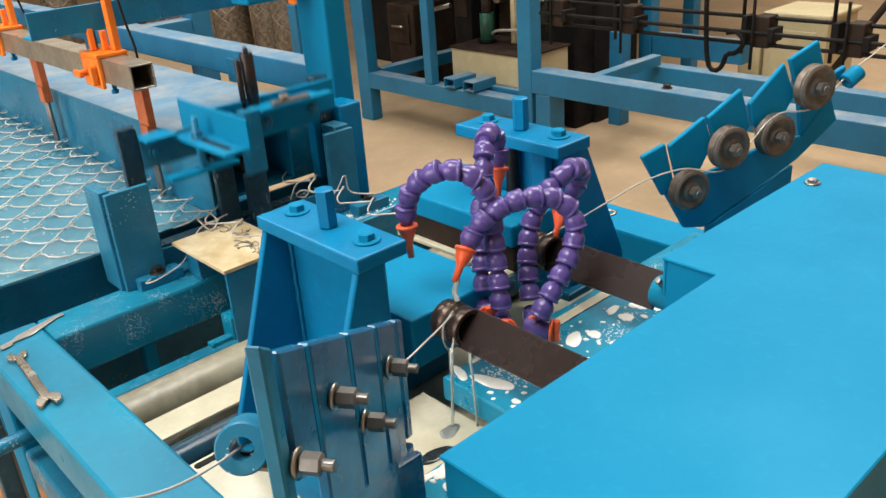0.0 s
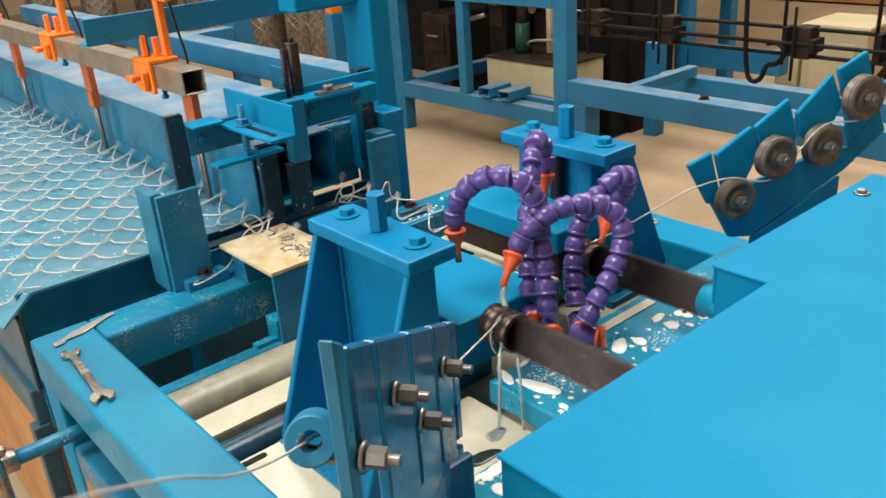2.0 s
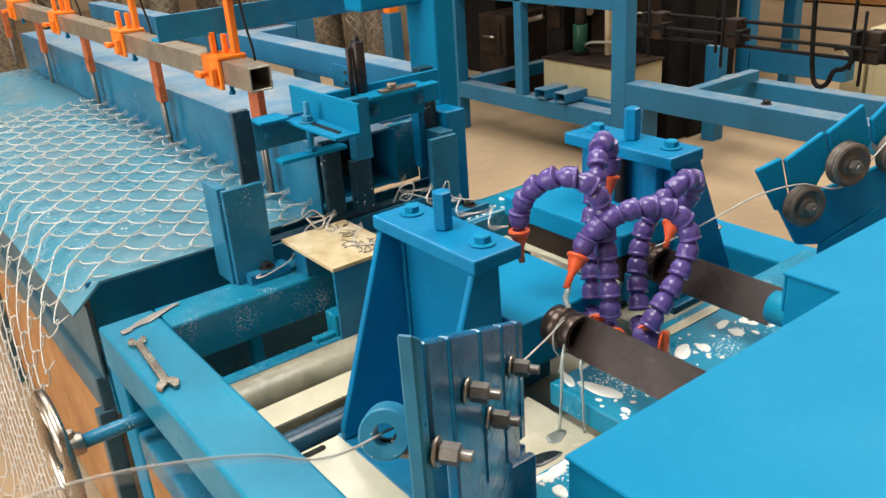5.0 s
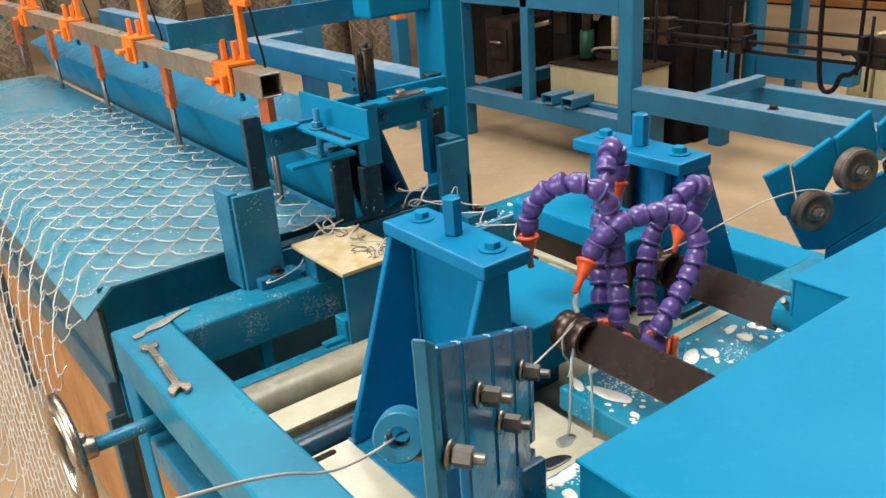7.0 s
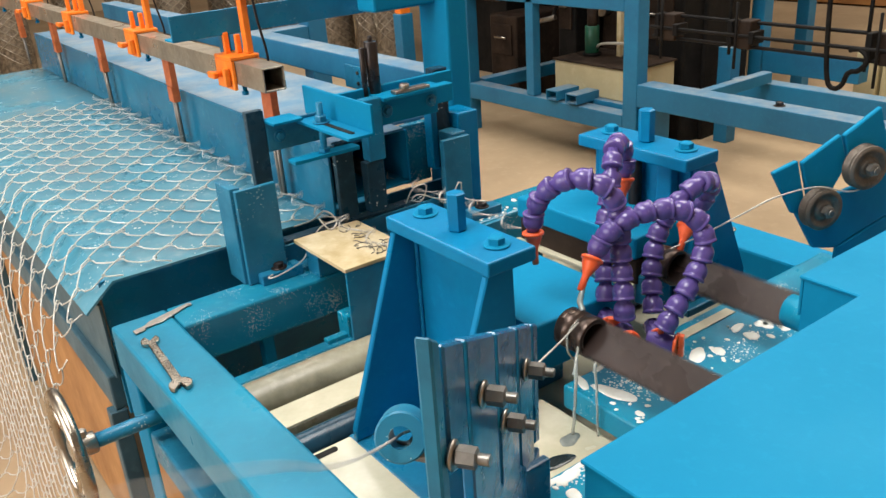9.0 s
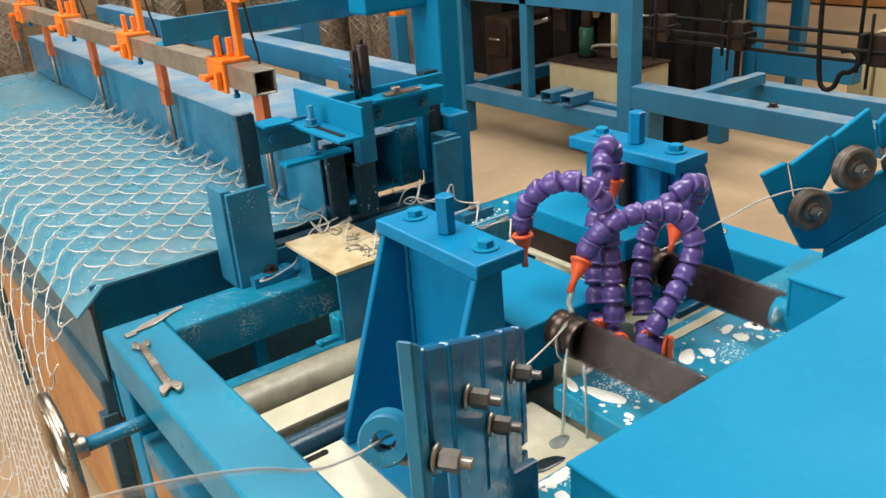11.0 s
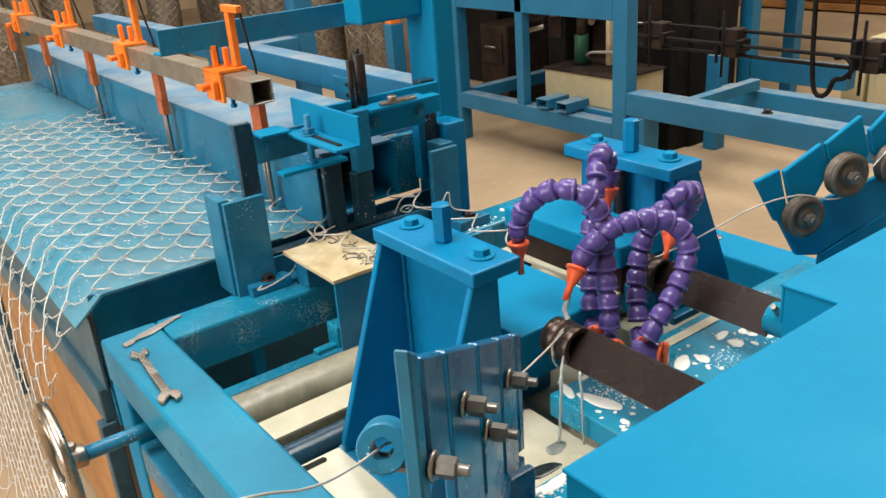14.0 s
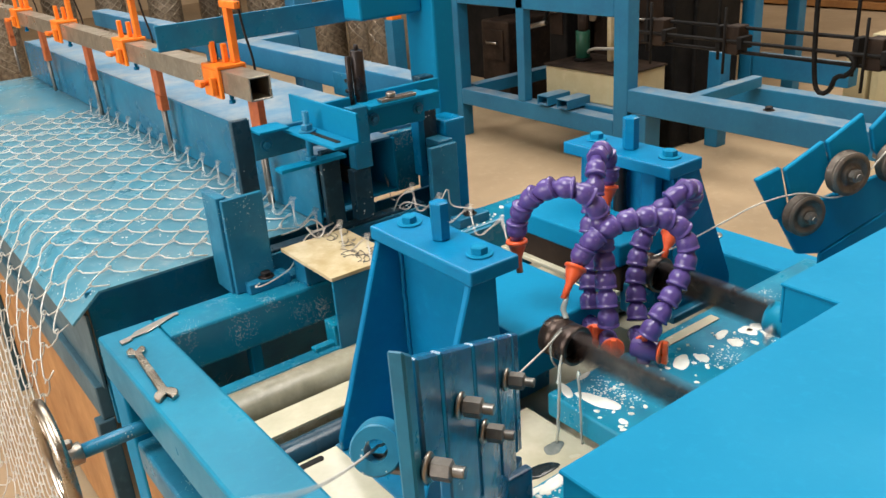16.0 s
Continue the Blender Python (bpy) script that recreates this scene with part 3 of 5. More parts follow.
def guide_plate():
    t = thing("wire_guide", (0.52, 0.53, 0.80), "blue slotted plate with steel nuts that straightens the wire", "wire guide", "wire guides")
    m = upright((0.482, 0.497, 0.0), 34.7)
    out = Vector((m[0][2], m[1][2], 0))
    slope = -0.478

    def edge(s, up):
        return (s, 1.131 + slope * s + up)
    # strips of the plate, parted by the slots
    cuts = [-0.146, -0.092, -0.004, 0.072, 0.138, 0.166]
    for a, b in zip(cuts, cuts[1:]):
        a2, b2 = (a + 0.004, b - 0.004)
        deep = -0.12 if a < -0.1 else (-0.20 if a < 0.1 else -0.16)
        part("strip", prism([edge(a2, deep), edge(b2, deep), edge(b2, 0), edge(a2, 0)], m, 0.012), BLUE_GUIDE, t)
    for c in cuts[1:-1]:
        part("slot_edge", prism([edge(c - 0.0035, -0.105), edge(c + 0.0035, -0.105), edge(c + 0.0035, -0.002), edge(c - 0.0035, -0.002)], Matrix.Translation(out * 0.0012) @ m, 0.009, 0), BLUE, t, "brighter blue edge of the slot")
    part("backing", prism([(-0.146, 0.86), (0.166, 0.816), (0.166, 0.905), (0.05, 0.922), (-0.146, 1.01)], Matrix.Translation(-out * 0.013) @ m, 0.0118), BLUE_GUIDE, t)
    part("face", prism([(-0.143, 0.86), (0.160, 0.82), (0.160, 0.886), (0.134, 0.888), (0.134, 0.895), (-0.092, 1.0), (-0.143, 1.045)], Matrix.Translation(out * 0.0005) @ m, 0.0112), BLUE_GUIDE, t)
    part("end_plate", prism([edge(-0.149, 0.004), edge(-0.149, -0.24), edge(-0.166, -0.24), edge(-0.166, 0.008)], Matrix.Translation(-out * 0.001) @ m, 0.0135, 0.002), BLUE_DULL, t)
    # eye through which the wire comes in
    eye = Vector((0.343, 0.440, 1.116))
    d = Vector((0.50, 0.62, -0.34)).normalized()
    ring = [(0.0095, -0.016), (0.0195, -0.016), (0.021, -0.0145), (0.021, 0.0145), (0.0195, 0.016), (0.0095, 0.016), (0.0095, -0.016)]
    part("eye", lathe(ring, along(eye, eye + d), 48, False), BLUE_DULL, t)
    for p in ((0.361, 0.413, 1.103), (0.433, 0.463, 1.103), (0.487, 0.501, 1.029), (0.558, 0.549, 1.036)):
        q = Vector(p) + out * 0.006
        nut(t, q, out, 0.0094)
    part("stand", box(0.54, 0.60, 0.545, 0.557, 0.8155, 0.90, 0.003), BLUE_GUIDE, t)
    return t


def pulley(parent, at, out, r):
    at, out = Vector(at), Vector(out)
    prof = [(0.010, -0.011), (r * 0.96, -0.011), (r, -0.009), (r, -0.007), (r * 0.86, -0.001), (r * 0.86, 0.001), (r, 0.007), (r, 0.009), (r * 0.96, 0.011), (r * 0.66, 0.011), (r * 0.62, 0.008), (r * 0.42, 0.008), (r * 0.40, 0.011), (0.010, 0.011)]
    p = part("pulley", lathe(prof, along(at, at + out), 40), PULLEY, parent, "worn dark steel pulley")
    part("rim", lathe([(r * 0.70, 0.0113), (r * 0.94, 0.0113), (r * 0.94, 0.0118), (r * 0.70, 0.0118), (r * 0.70, 0.0113)], along(at, at + out), 40), PULLEY, p, "worn bare rim")
    part("bolt", both(hexagon(at + out * 0.0125, at + out * 0.025, r * 0.30), rod(at - out * 0.05, at + out * 0.0124, r * 0.2), rod(at + out * 0.025, at + out * 0.029, r * 0.16)), NUT, p)


def pulley_plate():
    t = thing("pulley_stand", (1.45, 0.58, 0.85), "blue slotted plate with four dark steel pulleys", "wire guide", "wire guides")
    base = Vector((1.328, 0.659, 0.0))
    m = upright(base, -20)
    out = Vector((m[0][2], m[1][2], 0))
    m2 = Matrix.Translation(-out * 0.022) @ m
    pieces = [
        [(-0.087, 1.045), (-0.040, 1.060), (-0.018, 0.985), (-0.040, 0.965)],
        [(-0.032, 1.054), (0.040, 1.093), (0.060, 1.040), (0.03, 0.985), (-0.010, 0.985)],
        [(0.047, 1.090), (0.115, 1.130), (0.140, 1.060), (0.10, 0.99), (0.067, 1.030)],
        [(0.135, 1.100), (0.205, 1.160), (0.235, 1.100), (0.19, 1.02), (0.146, 1.060)],
        [(0.216, 1.165), (0.278, 1.190), (0.320, 1.080), (0.26, 1.02), (0.242, 1.100)],
    ]
    for o in pieces:
        part("tongue", prism(o, m2, 0.010), BLUE, t)
    part("plate", prism([(-0.048, 0.990), (0.010, 0.893), (0.055, 0.885), (0.26, 0.975), (0.345, 1.035), (0.322, 1.085), (0.26, 1.0185), (0.19, 1.0185), (0.03, 0.984), (-0.02, 0.984)], Matrix.Translation(-out * 0.0005) @ m2, 0.0096), BLUE, t)
    part("plate", prism([(0.06, 0.80), (0.25, 0.80), (0.25, 0.965), (0.06, 0.886)], m2, 0.010), BLUE, t)
    for s, z, r in ((0.0, 0.975, 0.036), (0.080, 1.036, 0.038), (0.181, 1.040, 0.038), (0.261, 1.114, 0.040)):
        p = m @ Vector((s, z, 0))
        pulley(t, p, out, r)
    e0 = m @ Vector((0.330, 1.112, 0.004))
    e1 = m @ Vector((0.358, 1.128, 0.004))
    part("eye", lathe([(0.006, 0), (0.014, 0), (0.015, 0.002), (0.015, 0.030), (0.014, 0.032), (0.006, 0.032), (0.006, 0)], along(e0, e1), 24), BLUE, t)
    part("arm", prism([(0.30, 1.118), (0.35, 1.135), (0.35, 1.118), (0.30, 1.095)], m2, 0.01), BLUE, t)
    part("foot", box(1.42, 1.54, 0.55, 0.62, 0.8005, 0.815, 0.002), BLUE, t)
    return t


EYE_AT = (0.343, 0.440, 1.116)


def wires():
    # the loose run of the wire before the eye, which swings as the wire is drawn in
    loose = thing("feed_wire", EYE_AT, "loose thin galvanised wire swinging before the guide eye", "wire", "feed wires")
    pts, _ = spline([(EYE_AT[0] + u, EYE_AT[1], EYE_AT[2] + h) for u, h in ((0, 0), (0.04, 0.010), (0.08, 0.024), (0.113, 0.041), (0.150, 0.066), (0.205, 0.096), (0.28, 0.130), (0.36, 0.155))], 40)
    part("wire", sweep(pts, 0.0011, 8), ZINC, loose)
    pts, _ = spline([(0.344, 0.4405, 1.1155), (0.45, 0.506, 1.056), (0.60, 0.595, 0.985), (0.70, 0.640, 0.968), (0.79, 0.690, 0.948)], 60)
    solo("feed_wire", sweep(pts, 0.0013, 8), ZINC, "thin galvanised wire running into the coil former", "wire", "feed wires")
    pts, _ = spline([(1.062, 0.755, 0.954), (1.116, 0.735, 0.968), (1.18, 0.712, 0.990), (1.241, 0.690, 1.010), (1.318, 0.664, 1.0145), (1.40, 0.630, 0.9985), (1.49, 0.598, 1.0755), (1.58, 0.566, 1.076), (1.665, 0.535, 1.137), (1.90, 0.45, 1.25), (2.3, 0.30, 1.42)], 110)
    solo("feed_wire", sweep(pts, 0.0014, 8), ZINC, "thin galvanised wire running over the pulleys", "wire", "feed wires")
    return loose


# ---------- coolant hoses ----------
LINK = {}


def link_mesh(parent):
    if "mesh" not in LINK:
        prof = [(0.0118, -0.0010), (0.0152, -0.0004), (0.0158, 0.0006), (0.0158, 0.0024), (0.0147, 0.0032), (0.0145, 0.0046), (0.0152, 0.0080), (0.0152, 0.0120), (0.0140, 0.0165), (0.0116, 0.0202), (0.0092, 0.0222), (0.0086, 0.0275)]
        bm = lathe([(a * 1.05, h * 1.14) for a, h in prof], None, 24)
        me = bpy.data.meshes.new("link")
        bm.to_mesh(me)
        bm.free()
        me.materials.append(PURPLE)
        LINK["mesh"] = me
    ob = new("link", LINK["mesh"])
    ob.parent = parent
    return ob


def hose(points, tip, disc, label):
    base = Vector(points[0])
    t = thing("coolant_hose", base, label, "coolant hose", "coolant hoses")
    probe, length = spline(points, 3)
    n = max(4, round(length / 0.0292))
    pts, _ = spline(points, n + 1)
    for a, b in zip(pts[1:], pts[2:]):
        ob = link_mesh(t)
        d = (b - a).normalized()
        ob.matrix_local = Matrix.Translation(a - base) @ d.to_track_quat("Z", "Y").to_matrix().to_4x4()
    end = pts[-1]
    d = (Vector(tip) - end).normalized()
    part("nozzle", lathe([(0.0125, 0.0), (0.0160, 0.0008), (0.0166, 0.003), (0.0166, 0.005), (0.0140, 0.006), (0.0128, 0.011), (0.0088, 0.021), (0.0062, 0.0275), (0.0054, 0.030), (0.0050, 0.052), (0.0036, 0.052)], along(end, end + d), 24), NOZZLE, t, "orange plastic nozzle")
    d = Vector(disc).normalized()
    v = part("valve", both(rod(base - d * 0.018, base + d * 0.022, 0.0150, 24), rod(base - Vector((0, 0, base.z - 0.847)), base + Vector((0, 0, 0.014)), 0.011, 20)), PURPLE, t)
    part("tap", both(rod(base + d * 0.0225, base + d * 0.0275, 0.0180, 28), box(-0.004, 0.004, -0.018, 0.018, 0.0, 0.008, 0.001, along(base + d * 0.0277, base + d * 0.04))), NOZZLE, v, "orange tap disc")
    return t


def hoses():
    to_us = (-0.55, -0.75, 0.05)
    hose([(0.938, 0.668, 0.869), (0.936, 0.656, 0.905), (0.968, 0.651, 0.943), (1.004, 0.653, 0.982), (1.019, 0.658, 1.016), (1.011, 0.672, 1.048), (0.976, 0.692, 1.065), (0.927, 0.715, 1.061), (0.896, 0.725, 1.048), (0.875, 0.734, 1.025), (0.866, 0.736, 1.008)], (0.835, 0.729, 0.972), (0.40, -0.90, 0), "purple jointed coolant hose arched to a former, orange nozzle")
    hose([(0.906, 0.708, 0.878), (0.902, 0.707, 0.923), (0.910, 0.719, 0.963), (0.917, 0.730, 1.013), (0.914, 0.733, 1.067), (0.893, 0.740, 1.110), (0.865, 0.768, 1.122), (0.846, 0.800, 1.106), (0.836, 0.823, 1.075), (0.834, 0.828, 1.032)], (0.833, 0.822, 0.975), to_us, "purple jointed coolant hose bowed over the block")
    hose([(0.913, 0.751, 0.882), (0.927, 0.768, 0.931), (0.943, 0.785, 0.969), (0.959, 0.799, 1.018), (0.977, 0.807, 1.068), (0.987, 0.813, 1.101), (1.010, 0.830, 1.124), (1.046, 0.848, 1.115), (1.060, 0.850, 1.085), (1.057, 0.850, 1.055)], (1.045, 0.843, 0.99), to_us, "tall purple jointed coolant hose bent over at the top")
    hose([(0.957, 0.693, 0.869), (0.973, 0.713, 0.905), (0.992, 0.733, 0.950), (1.013, 0.742, 0.999), (1.027, 0.735, 1.029), (1.047, 0.720, 1.060), (1.074, 0.711, 1.076), (1.108, 0.720, 1.062), (1.128, 0.743, 1.026), (1.110, 0.760, 0.980)], (1.085, 0.750, 0.958), to_us, "purple jointed coolant hose leaning to the second former")


# ---------- weaving table and net ----------
TZ = 0.858
NX, NY, WIRE = 0.0507, 0.0516, 0.0016
NS, NY0 = 0.0294, 1.5554


def table():
    t = thing("weaving_table", (0.6, 2.9, 0), "worn blue sheet metal weaving table with a folded lip", "table")
    m = Matrix.Translation((0, 2.885, 0)) @ Matrix(((1, 0, 0, 0), (0, 0, 1, 0), (0, 1, 0, 0), (0, 0, 0, 1)))
    prof = [(0.322, TZ - 0.052), (0.383, TZ), (0.893, TZ), (0.893, TZ - 0.005), (0.385, TZ - 0.005), (0.325, TZ - 0.055)]
    part("sheet", prism(prof, m, 2.70, 0), BLUE_TABLE, t)
    part("pocket", box(0.8935, 1.30, 1.571, 4.23, 0.655, 0.66, 0.001), BLUE_WORN, t)
    part("apron", box(0.362, 1.30, 1.56, 1.57, 0.55, TZ - 0.006, 0.001), BLUE_WORN, t)
    part("rail", box(0.338, 0.385, 1.575, 4.23, 0.560, 0.640, 0.004), GREY_SHEET, t)
    part("skirt", box(0.352, 0.358, 1.556, 4.22, 0.641, 0.806, 0.001), GREY_SHEET, t, "dull grey sheet under the lip")
    for y in (1.55, 2.9, 4.15):
        part("leg", box(0.325, 0.3515 if y > 1.6 else 0.36, y + 0.02, y + 0.055, 0, 0.5595, 0.003), GREY_SHEET, t)
    part("board", box(0.352, 0.362, 1.62, 4.14, 0.06, 0.558, 0.002), AMBER, t, "orange sheet under the table")
    part("board", box(0.352, 0.362, 0.30, 1.374, 0.0005, 0.5445, 0.002), AMBER, t, "orange sheet under the bed")
    return t


def net_path():
    """The net's way in (x, z): over the table, over the lip and down to the floor; a list of places at even steps."""
    way = [(0.862, TZ + 0.003), (0.60, TZ + 0.003), (0.392, TZ + 0.004), (0.345, TZ - 0.025), (0.300, TZ - 0.070), (0.262, TZ - 0.16), (0.235, 0.50), (0.215, 0.25), (0.190, 0.06), (0.12, 0.012), (-0.05, 0.006), (-0.45, 0.006)]
    return [(p.x, p.z) for p in spline([(x, 0, z) for x, z in way], 400)[0]], spline([(x, 0, z) for x, z in way], 400)[1]


def net():
    t = thing("wire_net", (0.4, 2.4, 0), "galvanised chain-link net lying over the table and hanging down", "wire net")
    way, length = net_path()

    def place(s, y, lift):
        f = min(max(s / length, 0), 1) * (len(way) - 1.001)
        i = int(f)
        a, b = way[i], way[i + 1]
        u = f - i
        dx, dz = b[0] - a[0], b[1] - a[1]
        n = math.hypot(dx, dz) or 1
        return (a[0] + dx * u + dz / n * lift * 1.0, y, a[1] + dz * u - dx / n * lift)
    rng = random.Random(3)
    rows = int((length - NS) / NX)
    rest = bmesh.new()
    steps = int((3.22 - NY0) / NY)
    for r in range(rows):
        pts = []
        jit = rng.uniform(-0.003, 0.003)
        for k in range(steps + 1):
            y = NY0 + jit + k * NY
            side = (k + r + 1) % 2
            s0 = NS + (r + side) * NX
            # the strands of the coil: one lies on the sheet, the next stands over it, joined by a turn at the knot
            low, high = 0.0016, 0.0105
            first, last = (high, low) if side == 0 else (low, high)
            over = -1 if side == 0 else 1
            sag = 0.003 * math.sin(1.7 * r + 2.3 * y) + 0.0012 * math.sin(31 * y + r)
            if k == 0 and side == 1:
                pts.append(place(s0 - 0.5 * NX + sag, y - 0.45 * NY, first))
            for dy, ds, lift in ((-0.0050, -0.0030, first), (-0.0018, 0.0022, first + (last - first) * 0.2), (0.0018, 0.0022, first + (last - first) * 0.8), (0.0050, -0.0030, last)):
                pts.append(place(s0 + over * ds + sag, y + dy, lift + 0.001))
            if k < steps:
                way_s = NX if side == 0 else -NX
                for u, b, c in ((0.18, 0.0050, 0.0100), (0.5, 0.0070, 0.0150), (0.82, 0.0050, 0.0105)) if side == 0 else ((0.3, -0.0035, -0.0065), (0.7, -0.0018, -0.0035)):
                    pts.append(place(s0 + u * way_s + b + sag, y + u * NY - c, last + 0.001))
        bm = sweep(pts, WIRE, 5)
        if r < 34:
            part("coil", bm, ZINC, t)
        else:
            merge(rest, bm)
    if len(rest.verts):
        tagged(part("coils", rest, ZINC, t), kind="stuff")
    else:
        rest.free()
    return t


def helix(name, ax, az, y0, y1, wide, flat, label):
    """A wound coil that turns on its axis."""
    t = thing(name, (ax, y0, az), label, "wire coil", "fresh wire coils")
    pts = []
    n = int((y1 - y0) / NY)
    for k in range(n + 1):
        e = 1 if k % 2 else -1
        y = y0 + NY * k
        for dy, f, h in ((-0.006, 0.9, e), (-0.002, 1.06, 0.5 * e), (0.002, 1.06, -0.5 * e), (0.006, 0.9, -e)):
            pts.append((ax + e * f * wide, y + dy, az + h * flat))
    part("coil", sweep(pts, 0.0016, 5), ZINC, t)
    return t


# ---------- cutter ----------
def cutter_base():
    t = thing("shear_table", (0.9, 1.46, 0.80), "blue steel table of the wire cutter splashed with coolant", "shear table")
    part("block", box(0.618, 0.704, 1.436, 1.448, 0.8005, 1.000, 0.002), BLUE_DULL, t)
    part("block", box(0.612, 0.634, 1.4485, 1.52, 0.8005, 1.004, 0.002), BLUE_DULL, t)
    part("block", box(1.115, 1.190, 1.432, 1.446, 0.8005, 0.990, 0.002), BLUE_DULL, t)
    part("block", box(1.150, 1.190, 1.4465, 1.50, 0.8005, 0.996, 0.002), BLUE_DULL, t)
    part("shear_bar", box(0.705, 1.114, 1.470, 1.500, 0.8005, 0.856, 0.002), TEAL_DARK, t, "dark shear bar")
    part("angle", both(box(0.705, 1.114, 1.425, 1.469, 0.8005, 0.808, 0.001), box(0.705, 1.114, 1.462, 1.4695, 0.808, 0.850, 0.001)), BLUE_DULL, t)
    part("tray", both(box(0.94, 1.16, 1.28, 1.290, 0.8005, 0.835, 0.001), box(0.94, 0.950, 1.2905, 1.42, 0.8005, 0.835, 0.001)), BLUE_DULL, t)
    return t


def cutter():
    """The sliding portal that shears the coils."""
    t = thing("cutter_portal", (0.9, 1.50, 0.86), "blue and dark steel sliding portal of the wire cutter", "cutter")
    part("post", box(0.691, 0.729, 1.500, 1.516, 0.875, 1.130, 0.002), TEAL_DARK, t, "dark steel post")
    part("post", box(1.151, 1.190, 1.505, 1.535, 0.905, 1.135, 0.002), TEAL_DARK, t, "dark steel post")
    part("cheek", box(1.134, 1.1505, 1.500, 1.530, 0.905, 1.110, 0.002), BLUE_DEEP, t)
    part("beam", box(0.857, 1.190, 1.488, 1.4995, 1.060, 1.130, 0.002), BLUE, t)
    plate = part("face_plate", box(0.7295, 0.8965, 1.500, 1.510, 1.041, 1.1005, 0.002), BLUE_DULL, t)
    bolt(plate, (0.757, 1.4998, 1.070), (0, -1, 0), 0.009, BLUE_WORN)
    part("shelf", box(0.7295, 0.7955, 1.462, 1.520, 1.101, 1.1065, 0.001), BLUE, t)
    ang = part("angle", both(box(0.797, 0.850, 1.290, 1.520, 1.088, 1.094, 0.001), box(0.8502, 0.8562, 1.290, 1.560, 1.088, 1.148, 0.001)), BLUE, t)
    part("slot", both(box(0.816, 0.827, 1.318, 1.425, 1.0943, 1.0955, 0.0004), rod((0.8215, 1.318, 1.0943), (0.8215, 1.318, 1.0955), 0.0055, 14)), BLACK, ang)
    part("stud", both(rod((0.8215, 1.438, 1.022), (0.8215, 1.438, 1.136), 0.007, 16), hexagon((0.8215, 1.438, 1.098), (0.8215, 1.438, 1.110), 0.0125), rod((0.8215, 1.438, 1.0943), (0.8215, 1.438, 1.0978), 0.0175), hexagon((0.8215, 1.438, 1.0345), (0.8215, 1.438, 1.044), 0.0125)), BLUE_WORN, t, "threaded stud with nuts")
    part("clamp_bar", box(0.745, 0.894, 1.420, 1.4515, 1.026, 1.034, 0.001), BLUE, t)
    part("knife", box(0.852, 0.894, 1.452, 1.468, 0.872, 1.040, 0.002), TEAL_DARK, t, "dark knife bar")
    part("upright", box(0.927, 0.968, 1.440, 1.469, 0.985, 1.1175, 0.002), BLUE_WORN, t)
    part("knife", box(0.918, 0.962, 1.442, 1.467, 0.872, 0.9845, 0.002), TEAL_DARK, t, "dark knife bar")
    part("arm", box(0.8565, 0.9265, 1.4695, 1.4875, 1.062, 1.112, 0.002), BLUE_DEEP, t)
    part("bracket", both(box(0.9685, 1.127, 1.460, 1.4875, 1.050, 1.116, 0.002), box(0.9685, 1.150, 1.430, 1.4595, 1.1085, 1.116, 0.001)), BLUE, t)
    for x in (0.992, 1.108):
        bolt(t, (x, 1.4598, 1.080), (0, -1, 0), 0.009, BLUE_WORN)
    part("link", both(box(1.0, 1.09, 1.432, 1.452, 1.1165, 1.124, 0.002), rod((1.03, 1.442, 1.124), (1.03, 1.442, 1.134), 0.011, 16)), STEEL, t, "bare steel link")
    part("piston", both(rod((0.985, 1.49, 1.11), (0.985, 1.49, 1.225), 0.014, 20), rod((0.962, 1.49, 1.11), (0.962, 1.49, 1.215), 0.006, 12), rod((0.985, 1.49, 1.225), (0.985, 1.49, 1.236), 0.005, 12)), DARK, t, "dark piston rod")
    return t


# ---------- turning trough ----------
TRX, TRZ = 0.966, 0.941
TY0, TY1 = 1.506, 4.20


def trough():
    t = thing("turning_trough", (TRX, TY0, TRZ), "long blue sheet steel trough that tips the coil over", "trough")
    part("front_wall", box(0.862, 0.868, TY0, TY1, 0.862, 1.020, 0.001), BLUE_TROUGH, t)
    part("bottom", box(0.8685, 1.070, TY0, TY1, 0.888, 0.894, 0.001), BLUE, t)
    part("lid", box(0.8685, 1.194, TY0 + 0.052, TY1, 1.014, 1.020, 0.001), BLUE_DUSTY, t)
    part("lid_end", box(0.8685, 1.060, TY0, TY0 + 0.0515, 1.014, 1.020, 0.001), BLUE_DUSTY, t)
    part("back_wall", box(1.064, 1.070, TY0, TY1, 0.8945, 1.0135, 0.001), BLUE, t)
    part("end_block", box(1.0785, 1.150, TY0 + 0.032, TY0 + 0.05, 0.872, 1.0135, 0.003), BLUE_SPECK, t, "coolant-speckled end block")
    part("counterweight", box(1.196, 1.256, TY0 - 0.024, TY0 + 0.05, 0.800, 1.028, 0.004), BLUE_DEEP, t)
    part("arm", box(1.1505, 1.1955, TY0 + 0.034, TY0 + 0.05, 0.90, 0.98, 0.003), BLUE_DEEP, t)
    part("shaft", rod((TRX, TY0 + 0.01, TRZ), (TRX, TY1, TRZ), 0.018, 16), DARK, t)
    return t


